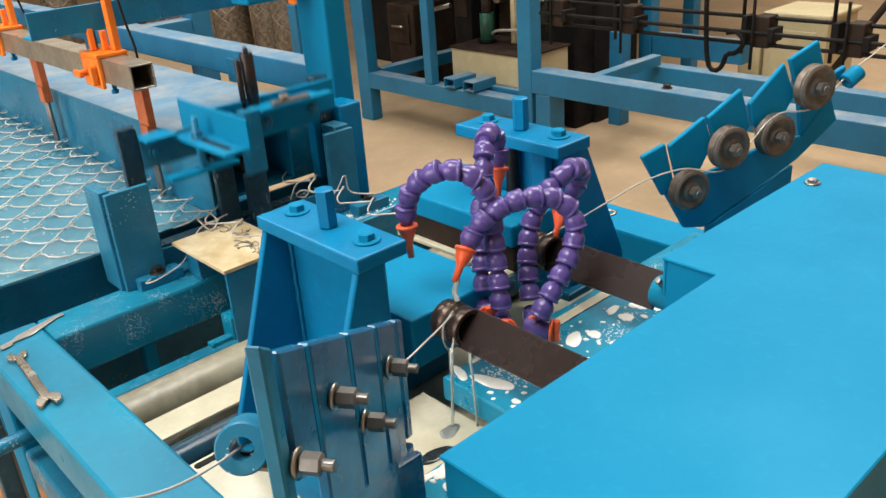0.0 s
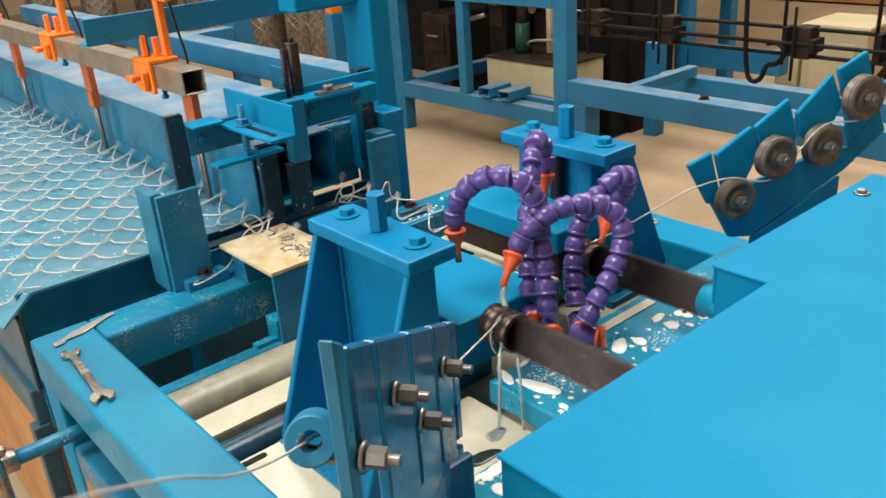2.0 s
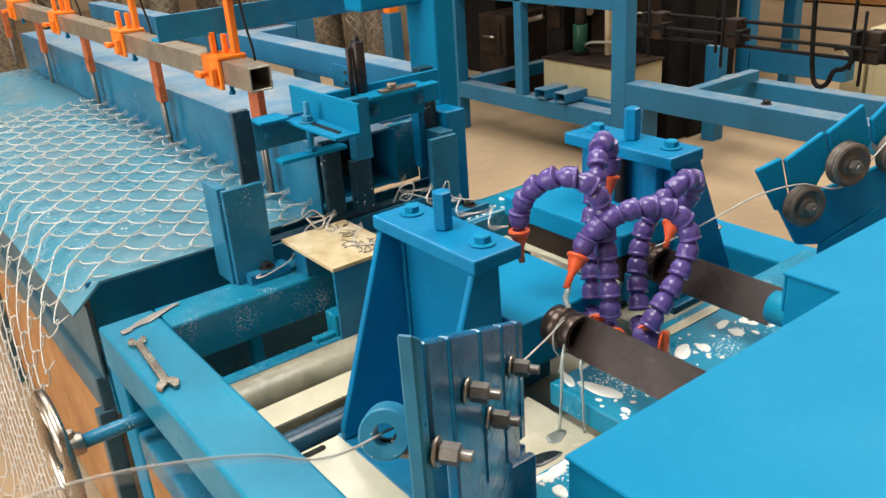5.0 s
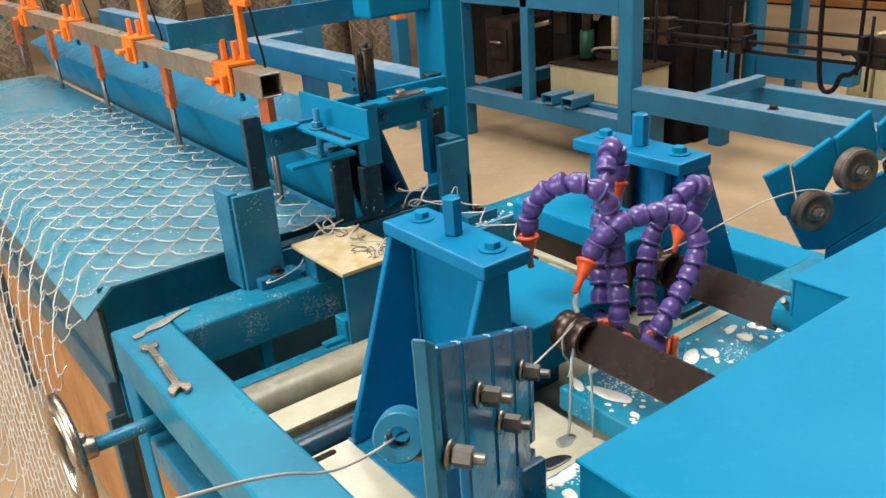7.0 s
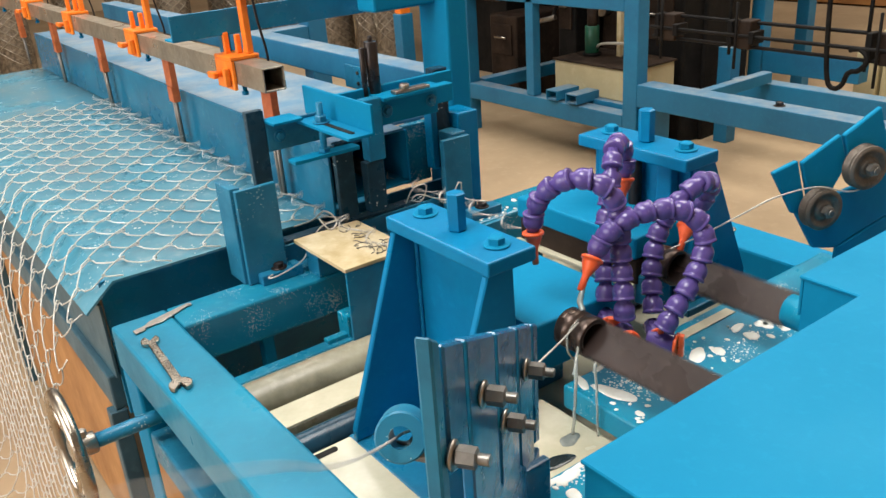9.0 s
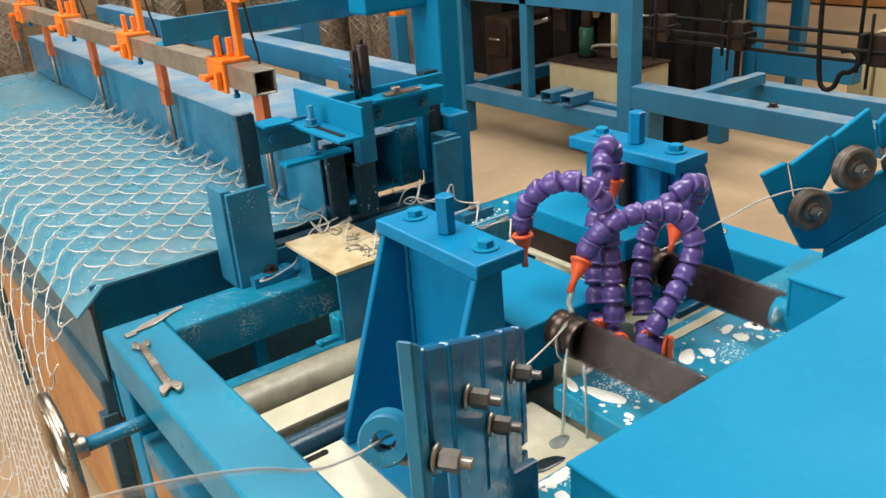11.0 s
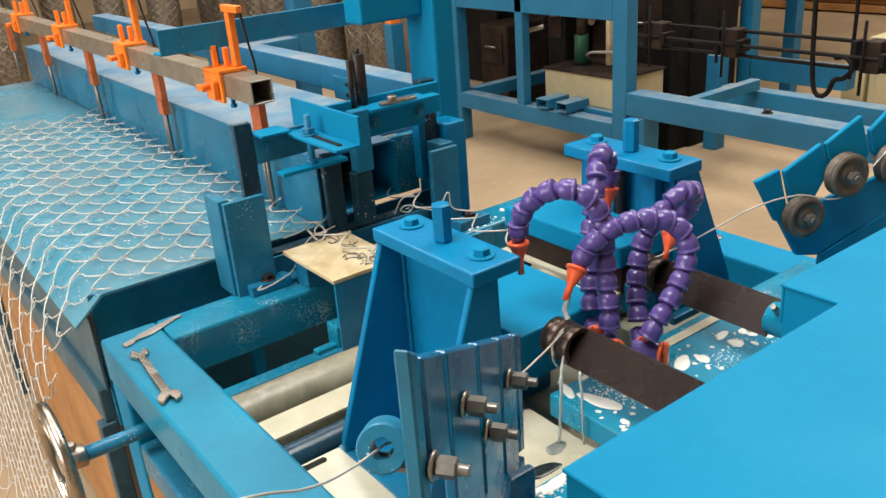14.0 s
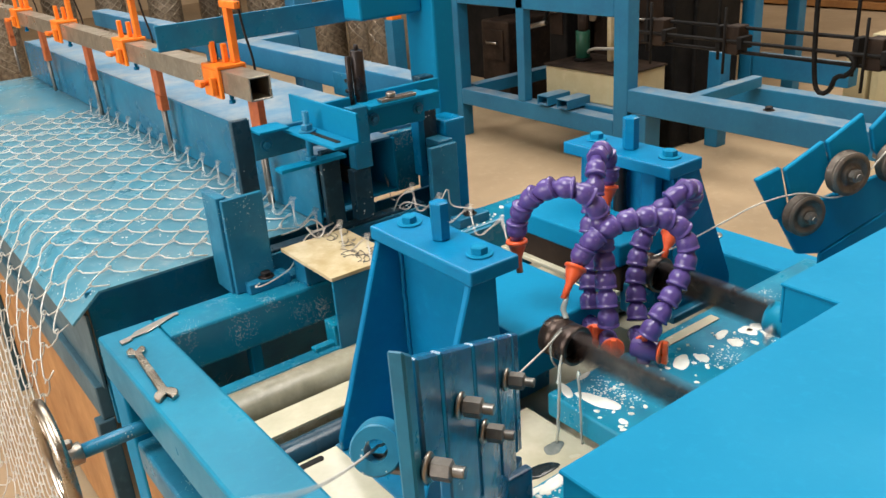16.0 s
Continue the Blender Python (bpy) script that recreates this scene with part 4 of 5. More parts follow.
def upper_frame():
    t = thing("upper_frame", (1.25, 2.6, 0), "blue steel gantry frame behind the trough", "machine frame")
    part("column", box(1.240, 1.300, 1.560, 1.672, 0, 2.4, 0.006), BLUE, t)
    part("column", box(1.60, 1.68, 2.95, 3.03, 0, 2.4, 0.006), BLUE_DUSTY, t)
    part("rear_beam", box(1.2905, 1.37, 1.66, 4.6, 1.000, 1.075, 0.004), BLUE_DUSTY, t)
    tab = part("lug", box(1.281, 1.290, 2.045, 2.14, 0.985, 1.052, 0.002), BLUE_WORN, t)
    for z in (1.005, 1.035):
        bolt(tab, (1.2808, 2.06, z), (-1, 0, 0), 0.006, DARK, False)
    part("top_beam", box(0.66, 1.1945, 1.75, 1.756, 1.245, 1.300, 0.002), BLUE_WORN, t)
    part("top_beam", box(0.66, 1.1945, 1.757, 1.80, 1.245, 1.250, 0.002), BLUE, t)
    part("head_beam", box(1.07, 1.2395, 1.60, 1.672, 1.262, 1.60, 0.006), BLUE, t)
    part("cross_beam", box(1.30, 1.60, 2.95, 3.03, 0.98, 1.05, 0.004), BLUE_DUSTY, t)
    part("cross_beam", box(1.30, 1.60, 2.95, 3.03, 1.30, 1.38, 0.004), BLUE_DUSTY, t)
    return t


def clamp_bar():
    t = thing("clamp_bar", (0.79, 2.9, 1.14), "bare square steel tube carrying the orange clamps", "bar")
    part("tube", hollow(0.766, 0.816, 1.560, 4.9, 1.146, 1.196, 0.004), TUBE, t)
    for y in (1.79, 4.5):
        part("hanger", box(0.78, 0.80, y - 0.01, y + 0.01, 1.1905, 1.245, 0.002), BLUE_WORN, t)
    return t


def clamp(y):
    t = thing("finger_clamp", (0.79, y, 1.14), "orange painted clamp with a long steel finger", "clamp", "clamps on the bar")
    part("sleeve", both(box(0.757, 0.825, y - 0.045, y + 0.045, 1.1965, 1.2050, 0.002), box(0.757, 0.7655, y - 0.045, y + 0.045, 1.1340, 1.1965, 0.002), box(0.8165, 0.825, y - 0.045, y + 0.045, 1.1340, 1.1965, 0.002)), ORANGE, t)
    part("arm", both(box(0.803, 0.818, y - 0.036, y - 0.014, 1.2055, 1.3210, 0.002), box(0.803, 0.818, y - 0.080, y - 0.0, 1.3210, 1.3360, 0.002)), ORANGE, t)
    part("pin", box(0.772, 0.784, y + 0.010, y + 0.022, 1.2055, 1.2510, 0.002), ORANGE, t)
    part("pin", box(0.790, 0.802, y - 0.012, y, 1.2055, 1.2460, 0.002), ORANGE, t)
    part("thumb_screw", both(rod((0.7565, y + 0.01, 1.1660), (0.738, y + 0.01, 1.1660), 0.007, 14), box(0.728, 0.740, y - 0.008, y + 0.028, 1.1590, 1.1730, 0.003)), ORANGE, t)
    part("lock_screw", both(rod((0.79, y - 0.02, 1.126), (0.79, y - 0.02, 1.1455), 0.005, 12), hexagon((0.79, y - 0.02, 1.116), (0.79, y - 0.02, 1.1255), 0.008)), BLUE_DEEP, t, "blue painted lock screw")
    part("wing", box(0.742, 0.7555, y - 0.036, y - 0.022, 1.142, 1.182, 0.003), ORANGE, t)
    q, _ = spline([(0.812, y - 0.078, 1.335), (0.822, y - 0.070, 1.27), (0.835, y - 0.062, 1.21), (0.838, y - 0.058, 1.155)], 14)
    part("cable", sweep(q, 0.0028, 6), DARK, t, "thin dark cable")
    low = part("bracket", both(box(0.828, 0.846, y - 0.062, y - 0.012, 1.040, 1.150, 0.002), box(0.826, 0.848, y - 0.056, y - 0.018, 0.995, 1.0395, 0.002)), RUST_ORANGE, t, "rust-orange bracket")
    part("finger", both(rod((0.836, y - 0.030, 0.9945), (0.838, y - 0.030, 0.872), 0.006, 12), rod((0.836, y - 0.046, 0.9945), (0.838, y - 0.043, 0.872), 0.0052, 12)), NUT, low, "dull steel finger")
    return t


# ---------- small things on the bed ----------
def wrench():
    a, b = Vector((0.382, 1.345, 0.8008)), Vector((0.371, 1.165, 0.8008))
    d = (b - a).normalized()
    m = Matrix((d, Vector((0, 0, 1)).cross(d), (0, 0, 1))).transposed().to_4x4()
    m.translation = a + Vector((0, 0, 0.004))
    L = (b - a).length

    def jaw(cx, ang, r, gap):
        out = []
        for k in range(15):
            q = radians(ang) + gap + (2 * math.pi - 2 * gap) * k / 14
            out.append((cx + r * math.cos(q), r * math.sin(q)))
        inner = [(cx + r * 0.42 * math.cos(radians(ang) + 2 * math.pi - gap * 1.3), r * 0.42 * math.sin(radians(ang) + 2 * math.pi - gap * 1.3)), (cx - 0.15 * r * math.cos(radians(ang)), -0.15 * r * math.sin(radians(ang))), (cx + r * 0.42 * math.cos(radians(ang) + gap * 1.3), r * 0.42 * math.sin(radians(ang) + gap * 1.3))]
        return out + inner
    t = thing("wrench", (0.376, 1.255, 0.8005), "worn double open-ended steel wrench lying on the blue beam", "wrench")
    part("jaw", prism(jaw(0.0, 165, 0.0165, 0.52), m, 0.0075, 0.001), CHROME, t)
    part("jaw", prism(jaw(L, -15, 0.0190, 0.52), m, 0.0075, 0.001), CHROME, t)
    h = prism([(0.013, -0.0065), (L - 0.015, -0.0078), (L - 0.015, 0.0078), (0.013, 0.0065)], m, 0.0062, 0.0012)
    merge(h, prism([(0.03, -0.0028), (L - 0.03, -0.0035), (L - 0.03, 0.0035), (0.03, 0.0028)], Matrix.Translation((0, 0, 0.0034)) @ m, 0.0015, 0.0005))
    part("handle", h, CHROME, t)
    bm = bmesh.new()
    m2 = pose(0.432, 1.422, 0.8025, 0, 0, 12) @ Matrix.Diagonal((1.25, 1.25, 1, 1))
    merge(bm, prism([(-0.052, -0.012), (-0.035, -0.012), (-0.034, -0.006), (-0.008, -0.010), (0.045, 0.004), (0.052, 0.002), (0.055, 0.010), (0.046, 0.012), (0.012, 0.010), (-0.02, 0.007), (-0.03, 0.001), (-0.05, 0.0)], m2, 0.003, 0.0006))
    solo("scrap_strip", bm, STEEL, "thin bent scrap of sheet steel on the beam", "metal scrap")


def handwheel():
    c = Vector((0.222, 1.335, 0.660))
    t = thing("handwheel", c, "shiny steel handwheel on a blue shaft", "handwheel")
    ring = [(c.x - 0.012 + 0.0, c.y + 0.105 * math.cos(a), c.z + 0.105 * math.sin(a)) for a in [2 * math.pi * k / 48 for k in range(48)]]
    part("rim", sweep(ring, 0.0108, 14, True), CHROME, t)
    for k in range(3):
        a = 2 * math.pi * k / 3 + 0.6
        part("spoke", rod(c, (c.x - 0.012, c.y + 0.096 * math.cos(a), c.z + 0.096 * math.sin(a)), 0.008, 14), CHROME, t)
    hub = part("hub", rod((c.x - 0.015, c.y, c.z), (c.x + 0.030, c.y, c.z), 0.020, 24), STEEL, t)
    part("set_screw", hexagon((c.x + 0.01, c.y, c.z + 0.019), (c.x + 0.01, c.y, c.z + 0.032), 0.009), STEEL, hub)
    part("shaft", rod((c.x + 0.0305, c.y, c.z), (0.455, c.y, c.z), 0.0135, 20), BLUE_WORN, t, "blue painted shaft")
    return t


def cut_plate():
    solo("catch_plate", box(0.722, 0.874, 1.226, 1.432, 0.864, 0.872, 0.0015), CARD, "cream waxed board under the wire cuttings", "board")
    t = thing("board_support", (0.80, 1.33, 0.80), "blue steel support of the board", "bracket")
    part("block", box(0.74, 0.86, 1.37, 1.42, 0.8005, 0.8635, 0.002), BLUE_WORN, t)
    part("side", box(0.725, 0.87, 1.2275, 1.2335, 0.70, 0.8635, 0.001), BLUE_WORN, t)
    rng = random.Random(11)
    for k in range(26):
        x, y = rng.uniform(0.80, 0.865), rng.uniform(1.24, 1.42)
        a = rng.uniform(0, 6.28)
        r = rng.uniform(0.006, 0.015)
        turn = rng.uniform(1.5, 4.5)
        pts = [(x + r * math.cos(a + turn * i / 9), y + r * math.sin(a + turn * i / 9) + 0.002 * i, 0.8735 + 0.0012 * math.sin(i)) for i in range(10)]
        solo("wire_cutting", sweep(pts, 0.0009, 5), NUT, "short curled wire cutting on the cream board", "wire cutting", "wire cuttings on the board")


def squiggles():
    runs = [
        [(0.655, 1.405, 0.825), (0.64, 1.392, 0.826), (0.66, 1.385, 0.828), (0.72, 1.405, 0.832), (0.755, 1.43, 0.845), (0.79, 1.44, 0.876), (0.83, 1.43, 0.885)],
        [(0.76, 1.50, 0.870), (0.79, 1.47, 0.885), (0.81, 1.45, 0.905), (0.825, 1.43, 0.885), (0.80, 1.415, 0.876), (0.785, 1.43, 0.90), (0.81, 1.445, 0.88), (0.86, 1.45, 0.882)],
        [(1.02, 1.46, 0.862), (1.03, 1.44, 0.900), (1.055, 1.425, 0.905), (1.05, 1.44, 0.865), (1.03, 1.45, 0.870), (1.04, 1.43, 0.885), (1.10, 1.41, 0.862), (1.13, 1.40, 0.900), (1.14, 1.40, 0.858), (1.19, 1.38, 0.84)],
    ]
    for r in runs:
        pts, _ = spline(r, 46)
        solo("wire_offcut", sweep(pts, 0.0017, 6), ZINC, "bent galvanised wire offcut by the cutter", "wire offcut", "wire offcuts by the cutter")


def streams():
    """Coolant that runs from the nozzle over the former."""
    t = thing("coolant_stream", (0.82, 0.72, 0.70), "milky coolant running down from the orange nozzle", "coolant stream")
    for pts, r in (
        ([(0.838, 0.729, 0.974), (0.826, 0.722, 0.958), (0.820, 0.712, 0.947)], 0.0038),
        ([(0.800, 0.700, 0.945), (0.785, 0.703, 0.93), (0.779, 0.70, 0.905), (0.790, 0.695, 0.88), (0.775, 0.687, 0.872)], 0.0017),
        ([(0.790, 0.690, 0.915), (0.757, 0.661, 0.907), (0.747, 0.652, 0.885), (0.746, 0.654, 0.845), (0.746, 0.657, 0.8012)], 0.0024),
        ([(0.800, 0.665, 0.885), (0.780, 0.650, 0.905), (0.771, 0.641, 0.906), (0.769, 0.635, 0.877), (0.769, 0.631, 0.8012)], 0.0020),
    ):
        q, _ = spline(pts, 30)
        bm = sweep(q, r, 8)
        for v in bm.verts:
            v.co += Vector((noise.noise(v.co * 60), noise.noise(v.co * 60 + Vector((9, 0, 0))), 0)) * 0.0018
        part("stream", bm, STREAM, t)


# ---------- things further off ----------
def back_machine():
    t = thing("back_machine", (3.6, 3.0, 0), "dusty blue steel frame of another mesh machine", "machine frame")
    X = 3.40
    for y0, y1, z1 in ((4.27, 4.39, 2.4), (2.865, 2.962, 2.4)):
        part("column", box(X, X + 0.085, y0, y1, 0, z1, 0.006), BLUE_DUSTY, t)
    part("column", box(X, X + 0.06, 3.655, 3.72, 0.3205, 2.4, 0.006), BLUE_DUSTY, t)
    part("low_beam", box(X, X + 0.10, 2.963, 4.269, 0.22, 0.32, 0.005), BLUE_DUSTY, t)
    part("low_beam", box(X, X + 0.12, 0.4, 2.864, 0.38, 0.50, 0.005), BLUE_DUSTY, t)
    part("leg", box(X, X + 0.12, 2.74, 2.84, 0, 0.379, 0.005), BLUE_DUSTY, t)
    part("top_beam", box(X, X + 0.12, 2.963, 4.269, 0.86, 0.98, 0.005), BLUE_DUSTY, t)
    part("far_beam", box(4.20, 4.30, 0.2, 2.86, 0.26, 0.39, 0.005), BLUE_DUSTY, t)
    part("far_beam", box(4.70, 4.80, 2.38, 3.0, 0.325, 0.456, 0.005), BLUE_DUSTY, t)
    for y in (2.60,):
        part("cross_beam", box(X + 0.121, 4.1995, y, y + 0.06, 0.40, 0.46, 0.005), BLUE_DUSTY, t)
    part("cross_beam", box(X + 0.131, 5.6, 4.28, 4.36, 0.24, 0.32, 0.005), BLUE_DUSTY, t)
    for x, y, h in ((4.20, 2.87, 0.56), (4.7, 3.01, 2.4), (5.5, 4.6, 2.4), (5.5, 3.2, 2.4), (2.9, 0.55, 0.95)):
        part("post", box(x, x + 0.09, y, y + 0.09, 0, h, 0.005), BLUE_DUSTY, t)
    part("shelf", box(3.52, 3.95, 3.0, 3.66, 0.26, 0.34, 0.005), BLUE_DUSTY, t)
    for y in (3.28, 3.44):
        part("stub", hollow(3.38, 3.6, y, y + 0.09, 0.33, 0.385, 0.006, "x"), BLUE_DUSTY, t)
    # unseen sheet added overhead to keep the roof lights off the far floor
    part("shade_canopy", box(3.60, 7.2, 3.0, 6.6, 2.401, 2.425, 0.004), BLUE_DUSTY, t)
    part("side_sheet", box(7.2005, 7.215, 5.0, 6.6, 0.0, 2.425, 0.004), BROWN, t, "dark brown side sheet")
    bolt(t, (3.46, 2.08, 0.5002), (0, 0, 1), 0.017, DARK)

    c = thing("beige_box", (3.75, 3.4, 0.34), "low beige metal box on the blue frame", "metal box")
    part("body", box(3.56, 3.93, 3.05, 3.64, 0.3405, 0.515, 0.006), BEIGE, c)
    part("lid", box(3.55, 3.94, 3.04, 3.65, 0.5155, 0.527, 0.003), BROWN, c, "grimy dark lid")

    e = thing("electric_cabinet", (5.2, 1.9, 0), "pale beige electric cabinet by the wall", "cabinet")
    part("body", box(5.0, 5.4, 2.031, 2.407, 0.08, 0.559, 0.012), BEIGE, e)
    part("top", box(4.985, 5.415, 2.016, 2.422, 0.559, 0.589, 0.01), BEIGE, e)
    part("door", box(4.985, 4.999, 2.091, 2.357, 0.12, 0.489, 0.004), BEIGE, e)
    part("side_unit", box(4.99, 5.36, 2.423, 2.563, 0.08, 0.445, 0.01), BEIGE, e)
    part("plinth", box(5.02, 5.35, 2.051, 2.543, 0, 0.0795, 0.004), BLACK, e)

    m = thing("green_motor", (3.74, 3.51, 0.5275), "green electric motor on the beige box", "motor")
    part("housing", rod((3.74, 3.51, 0.545), (3.74, 3.51, 0.70), 0.042, 24), GREEN, m)
    part("flange", rod((3.74, 3.51, 0.5275), (3.74, 3.51, 0.5445), 0.055, 24), BLACK, m)
    part("cap", rod((3.74, 3.51, 0.7005), (3.74, 3.51, 0.80), 0.03, 20), BROWN, m)


def far_clutter():
    """Pale things that show among the dark units, and boards piled at the end of the floor."""
    t = thing("machine_post", (3.80, 3.345, 0.5275), "worn tan steel post on the beige box", "post")
    part("shaft", box(3.79, 3.82, 3.335, 3.365, 0.5275, 0.93, 0.003), CARD, t)
    part("sleeve", box(3.782, 3.828, 3.327, 3.373, 0.9305, 1.3, 0.004), BROWN, t, "grimy brown sleeve")
    q, _ = spline([(3.77, 3.50, 0.56), (3.70, 3.42, 0.60), (3.66, 3.33, 0.625), (3.64, 3.20, 0.64), (3.63, 3.06, 0.65)], 24)
    solo("air_hose", sweep(q, 0.008, 8), ZINC, "pale plastic air hose over the beige box", "hose")
    t = thing("feed_housing", (5.2, 5.75, 0), "dull tan sheet metal housing inside the far machine", "housing")
    part("body", box(5.1, 5.5, 5.45, 6.05, 0.35, 1.6, 0.05), PLASTER, t)
    part("stand", box(5.15, 5.45, 5.5, 6.0, 0, 0.3495, 0.01), BROWN, t)
    rng = random.Random(8)
    t = thing("board_pile", (9.6, 5.2, 0), "pile of rough brown boards at the end of the hall", "boards")
    for k in range(4):
        z = 0.02 + 0.085 * k
        w = rng.uniform(-0.12, 0.12)
        part("board", box(9.3 + w * 0.3, 9.9, 2.2 + w, 8.6 + w, z, z + 0.075, 0.006), AMBER, t)
    part("skid", box(9.4, 9.8, 2.6, 8.0, 0, 0.0195, 0), BROWN, t)


def black_rack():
    t = thing("rod_rack", (3.0, 1.6, 0.6), "black steel rods and blocks of the far machine", "rack")
    for z, x in ((0.935, 3.05), (0.888, 3.0), (0.845, 3.02)):
        part("rod", rod((x, 0.2, z), (x, 2.45, z), 0.0075, 12), BLACK, t)
    for y in (2.35, 1.98, 1.41, 1.08, 0.7):
        part("block", box(3.0, 3.07, y - 0.03, y + 0.03, 0.835, 0.948, 0.006), BROWN, t)
        part("block", box(3.0, 3.06, y + 0.055, y + 0.078, 0.845, 0.945, 0.005), BLACK, t)
        part("pin", rod((2.98, y + 0.02, 0.76), (2.98, y + 0.02, 1.02), 0.006, 8), BLACK, t)
        part("jaw", box(2.985, 3.06, y - 0.055, y - 0.031, 0.86, 0.91, 0.004), BLACK, t)
        part("stem", rod((3.04, y + 0.09, 0.80), (3.04, y + 0.09, 1.3), 0.007, 10), BLACK, t)
    hook = [(3.0, 1.64, 1.35), (3.0, 1.63, 0.95), (3.0, 1.615, 0.78), (3.0, 1.59, 0.735), (3.0, 1.555, 0.75), (3.0, 1.535, 0.80), (3.0, 1.50, 0.81), (3.0, 1.47, 0.85), (3.0, 1.50, 0.885), (3.0, 1.54, 0.88)]
    q, _ = spline(hook, 50)
    part("hook", sweep(q, 0.0095, 10), BLACK, t, "thick black cable loop")
    part("bar", rod((3.100, 1.241, 0.667), (3.100, 0.900, 1.206), 0.0125, 12), BROWN, t)
    part("upright", box(2.97, 3.05, 0.16, 0.24, 0, 1.2, 0.005), BLACK, t)


def dark_plant():
    """The inside of the far machine: very dark boxes, cylinders and pipes."""
    rng = random.Random(21)
    for k in range(52):
        if k < 20:
            x, f, h = rng.uniform(4.35, 5.3), rng.uniform(0.715, 0.83), rng.uniform(1.1, 2.2)
        elif k < 30:
            x, f, h = rng.uniform(4.6, 5.6), rng.uniform(0.90, 1.0), rng.uniform(0.5, 2.0)
        else:
            x, f, h = rng.uniform(5.6, 7.6), rng.uniform(0.84, 1.30), rng.uniform(0.7, 2.2)
        y = x * f
        w, d = rng.uniform(0.18, 0.42), rng.uniform(0.18, 0.42)
        t = thing("machine_unit", (x, y, 0), "very dark unit standing inside the far machine", "machine unit", "dark units of the far machine")
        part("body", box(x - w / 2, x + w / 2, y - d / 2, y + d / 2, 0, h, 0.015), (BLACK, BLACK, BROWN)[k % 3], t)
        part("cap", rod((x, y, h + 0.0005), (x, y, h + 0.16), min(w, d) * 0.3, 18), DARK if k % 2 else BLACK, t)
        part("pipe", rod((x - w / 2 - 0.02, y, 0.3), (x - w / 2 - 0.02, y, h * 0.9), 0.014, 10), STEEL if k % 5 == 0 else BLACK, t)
        if k % 4 == 1:
            part("flange", rod((x - w / 2 - 0.06, y - 0.05, h * 0.55), (x - w / 2 - 0.001, y - 0.05, h * 0.55), 0.05, 18), STEEL, t)
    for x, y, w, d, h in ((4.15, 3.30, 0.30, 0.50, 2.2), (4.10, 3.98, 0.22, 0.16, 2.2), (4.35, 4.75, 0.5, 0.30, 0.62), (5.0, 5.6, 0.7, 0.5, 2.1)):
        t = thing("machine_unit", (x, y, 0), "very dark unit standing inside the far machine", "machine unit", "dark units of the far machine")
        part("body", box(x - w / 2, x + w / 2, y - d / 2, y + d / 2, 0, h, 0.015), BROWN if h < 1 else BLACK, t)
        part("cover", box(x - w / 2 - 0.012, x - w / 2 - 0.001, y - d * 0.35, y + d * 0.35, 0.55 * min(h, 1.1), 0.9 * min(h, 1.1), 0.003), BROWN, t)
        part("handle", rod((x - w / 2 - 0.03, y - d * 0.2, 0.75 * min(h, 1.0)), (x - w / 2 - 0.03, y + d * 0.2, 0.75 * min(h, 1.0)), 0.008, 10), STEEL, t)
    for y, z in ((4.05, 0.68), (4.0, 0.95)):
        t = thing("lever", (3.9, y, z), "pale steel lever on the dark machine", "lever")
        part("grip", rod((3.9, y + 0.10, z - 0.03), (3.9, y - 0.06, z + 0.01), 0.016, 12), STEEL, t)
        part("rod", rod((3.92, y - 0.02, z + 0.012), (4.1, y - 0.1, z + 0.5), 0.012, 10), BLACK, t)


def mesh_rolls():
    spots = [(4.3 + 0.12 * (k % 2), 4.3 * f) for k, f in enumerate((1.52, 1.64, 1.76, 1.88, 2.01, 2.15, 2.32, 2.5))] + [(3.4, 9.6), (2.9, 9.9), (2.4, 10.1), (1.62, 9.3), (1.25, 9.5), (0.95, 9.8)]
    for k, (x, y) in enumerate(spots):
        t = thing("mesh_roll", (x, y, 0), "upright roll of grey-brown wire mesh", "wire roll", "stacked rolls of mesh")
        r = 0.15 + 0.012 * (k % 3)
        part("roll", lathe([(r * 0.9, 0.0), (r, 0.02), (r * 1.02, 0.6), (r, 1.2), (r * 1.01, 1.98), (r * 0.5, 2.0)], Matrix.Translation((x, y, 0)), 28), ROLLMESH, t)
        rings = bmesh.new()
        for h in range(24):
            for sgn in (1, -1):
                pts = [(x + (r + 0.012) * math.cos(a), y + (r + 0.012) * math.sin(a), 0.04 + (h * 0.085 + sgn * 0.5 * a * 0.27) % 1.93) for a in [2.2 + 3.2 * i / 10 for i in range(11)]]
                if max(abs(p[2] - q[2]) for p, q in zip(pts, pts[1:])) < 0.5:
                    merge(rings, sweep(pts, 0.004, 4))
        tagged(part("wire_ring", rings, TUBE, t), kind="stuff")
    t = thing("hoist_post", (3.2, 4.75, 0), "orange painted steel post", "post")
    part("shaft", box(3.2, 3.28, 4.72, 4.79, 0.75, 2.4, 0.005), ORANGE, t)
    part("base", box(3.19, 3.29, 4.71, 4.80, 0, 0.7495, 0.005), BLUE_DUSTY, t)


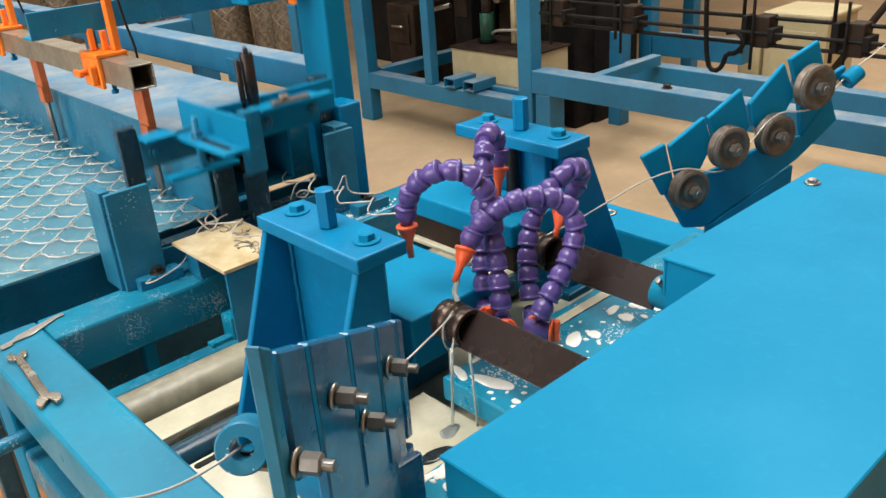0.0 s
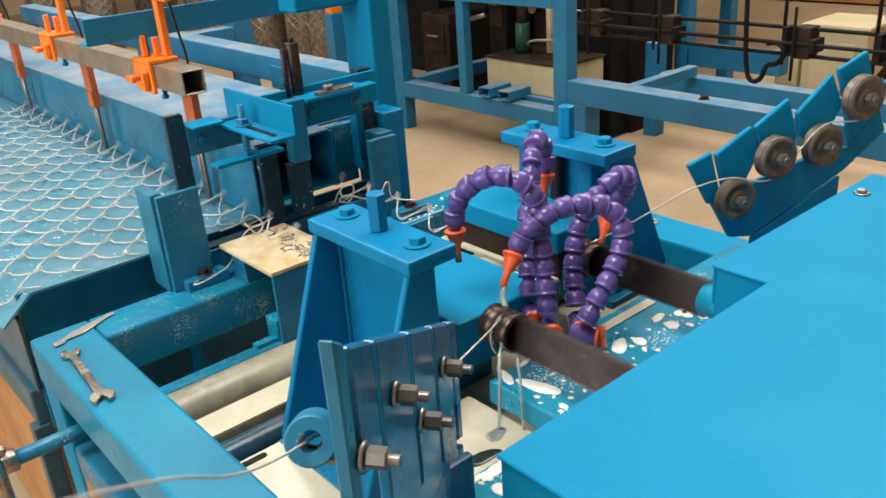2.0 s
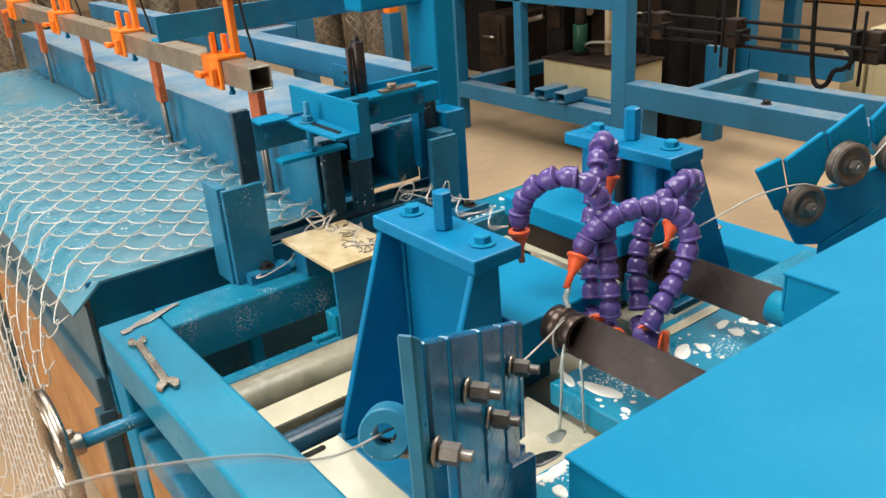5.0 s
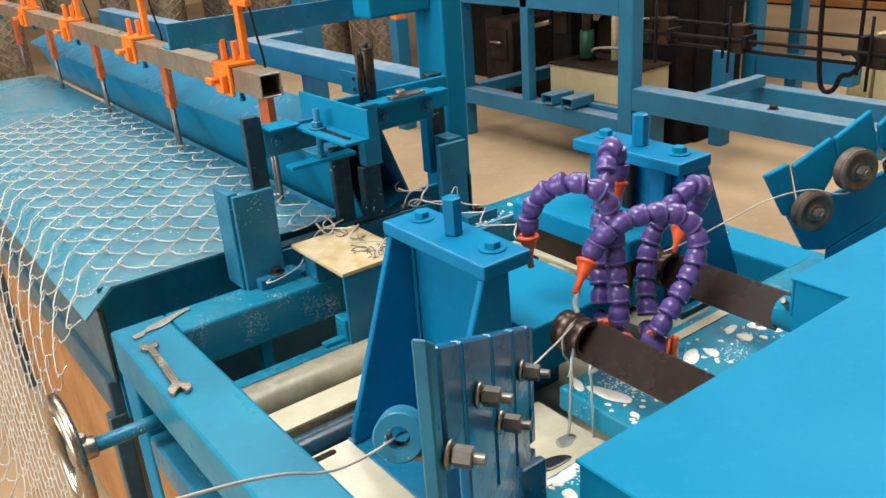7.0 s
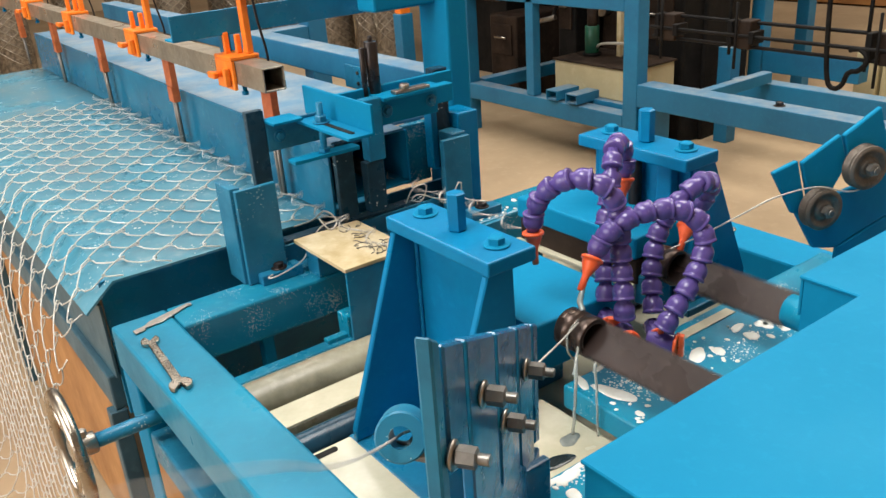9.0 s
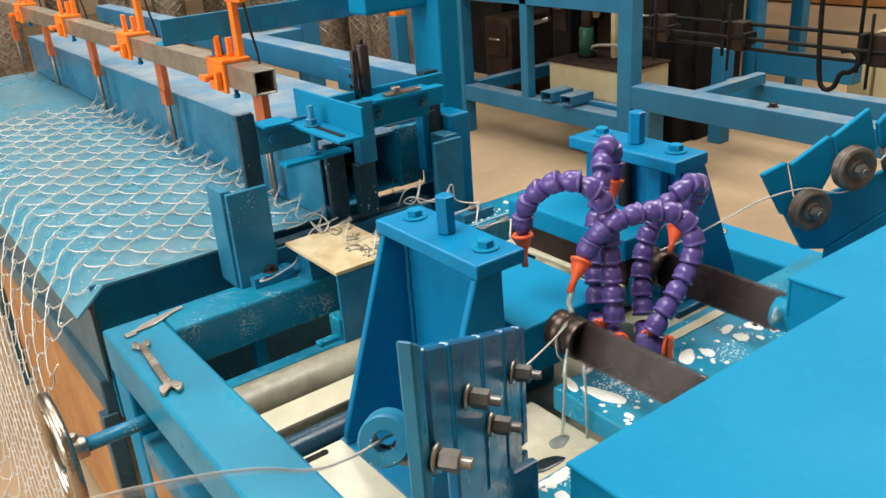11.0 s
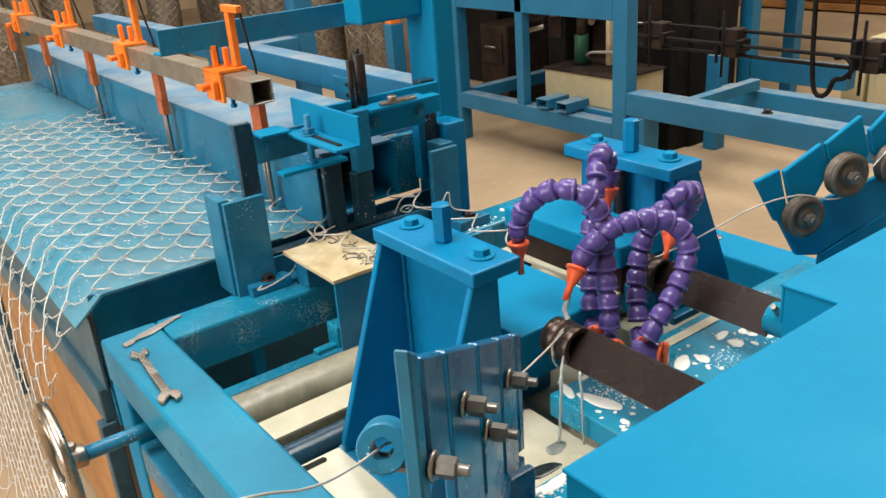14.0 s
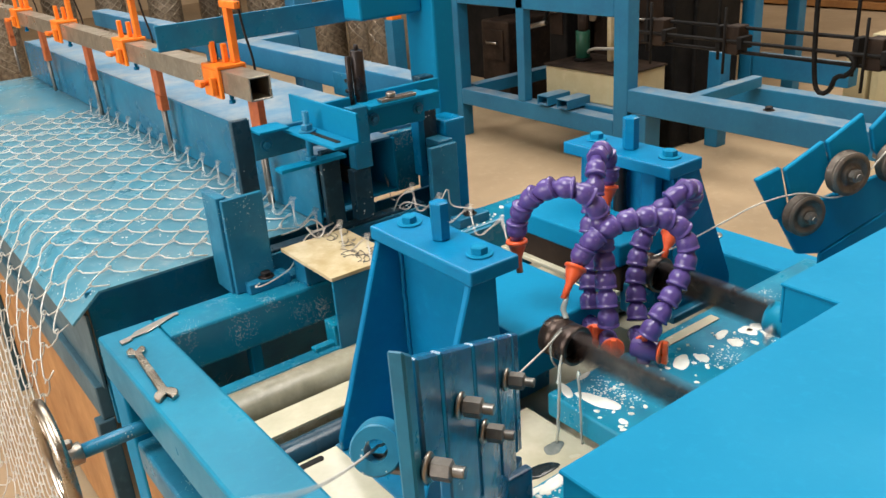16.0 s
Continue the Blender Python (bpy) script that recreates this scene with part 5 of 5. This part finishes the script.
hall()
base_frame()
coolant()
pedestal(0.722, 1, 0.742, 0.988, 1.057, 0.70, "bright blue welded pedestal with a bolted top plate")
pedestal(1.180, -1, 0.788, 1.034, 1.077, 0.801, "bright blue welded pedestal with an adjusting screw")
slide(0.775, 0.960, 0.765, 1.005, 0.83, 0.915, "blue steel block that holds the first coil former")
block = slide(1.030, 1.150, 0.80, 1.09, 0.928, 0.968, "blue steel block that holds the second coil former")
part("guide_rail", box(1.034, 1.085, 0.80, 1.086, 0.882, 0.9275, 0.003), BROWN, block, "oily brown guide rail")
part("lip", box(1.020, 1.0335, 0.80, 1.09, 0.878, 0.886, 0.002), MILK, block, "milky wet lip")
former(AX, AZ, 0.680, 0.732, 0.006)
former(BX, BZ, 0.738, 0.780, 0.02)
blade_a = blade(AX, AZ, 0.395, 0.735)
blade_b = blade(BX, BZ, 0.500, 0.780)
cover()
guide_plate()
pulley_plate()
feed = wires()
hoses()
table()
net()
coil_a = helix("fresh_coil", 0.825, 0.892, 1.012, 3.15, 0.0250, 0.005, "fresh zigzag coil of galvanised wire lying beside the net")
coil_b = helix("fresh_coil", 1.062, 0.893, 1.092, 1.57, 0.0250, 0.006, "fresh zigzag coil of galvanised wire running to the cutter")
cutter_base()
portal = cutter()
tip = trough()
upper_frame()
clamp_bar()
for y in (1.738, 2.385, 3.07, 3.71, 4.35):
    clamp(y)
wrench()
handwheel()
cut_plate()
squiggles()
streams()
back_machine()
far_clutter()
black_rack()
dark_plant()
mesh_rolls()


# ---------- what moves ----------
RATE = 38 * 180 / 4.05


def spinning(t):
    """Degrees by which the winding blades have turned at t seconds."""
    total = 0.0
    for a, b in ((1.70, 5.75), (7.82, 11.87), (14.12, 16.5)):
        if t > a:
            run = min(t, b) - a
            total += RATE * run
    return total


def motions():
    steps = [k / 30 for k in range(481)]
    rest = -46
    for ob, y, sign in ((blade_a, 0.395, 1), (blade_b, 0.500, 1), (coil_a, 1.012, 1), (coil_b, 1.070, 1)):
        p = ORIGIN[ob]
        turn = rest if ob in (blade_a, blade_b) else 0
        walk(ob, [(t, pose(p.x, p.y, p.z, 0, turn + sign * spinning(t), 0)) for t in steps])
    # the loose wire: lifted and trembling while it is drawn in, sinking while it rests
    swing = [(0, 1), (0.5, 2), (1.7, 1), (2.0, 4), (2.5, -2), (3.0, -3), (3.5, -4), (4.0, -5), (5.0, 2), (5.75, 4), (6.0, 3), (6.5, 1.5), (7.0, 1.5), (7.7, 2), (7.8, 3), (8.0, 3.6), (8.4, 3), (9.2, 3), (11.0, 3), (11.87, 2), (12.1, 1), (12.5, 1), (13.0, 0), (14.1, 0), (14.3, 2), (14.6, 2.5), (15.0, 3), (15.5, 1), (16, 0)]
    rows = []
    for k in range(961):
        t = k / 60
        a, b = next((p, q) for p, q in zip(swing, swing[1:]) if p[0] - 1e-6 <= t <= q[0] + 1e-6)
        lift = a[1] + (b[1] - a[1]) * (t - a[0]) / (b[0] - a[0])
        drawn = 1.75 < t < 5.7 or 7.85 < t < 11.8 or t > 14.15
        rows.append((t, pose(*EYE_AT, 0, -lift - (4.0 * math.sin(2.7 * k) if drawn else 0), -151.85)))
    walk(feed, rows)
    p = ORIGIN[portal]
    drops = [(0, 0.035), (0.1, 0), (5.75, 0), (5.85, 0.03), (5.95, 0.09), (6.05, 0.118), (6.15, 0.10), (6.22, 0.045), (6.3, 0), (11.9, 0), (12.0, 0.018), (12.1, 0.085), (12.2, 0.118), (12.3, 0.108), (12.4, 0.060), (12.5, 0.008), (12.6, 0), (16, 0)]
    walk(portal, [(t, pose(p.x, p.y, p.z - d)) for t, d in drops])
    p = ORIGIN[tip]
    tips = [(0, 0), (0.15, 0), (0.3, 12), (0.4, 28), (0.5, 44), (0.6, 58), (0.7, 67), (0.8, 70), (0.9, 66), (1.0, 52), (1.1, 36), (1.2, 19), (1.3, 7), (1.4, 0)]
    rows = []
    for start in (0.0, 6.22, 12.42):
        stretch = 1.0
        rows += [(start + t * stretch, a) for t, a in tips if not (start and t == 0)]
    rows.append((16.0, 0))
    walk(tip, [(t, pose(p.x, p.y, p.z, 0, a, 0)) for t, a in rows])


motions()
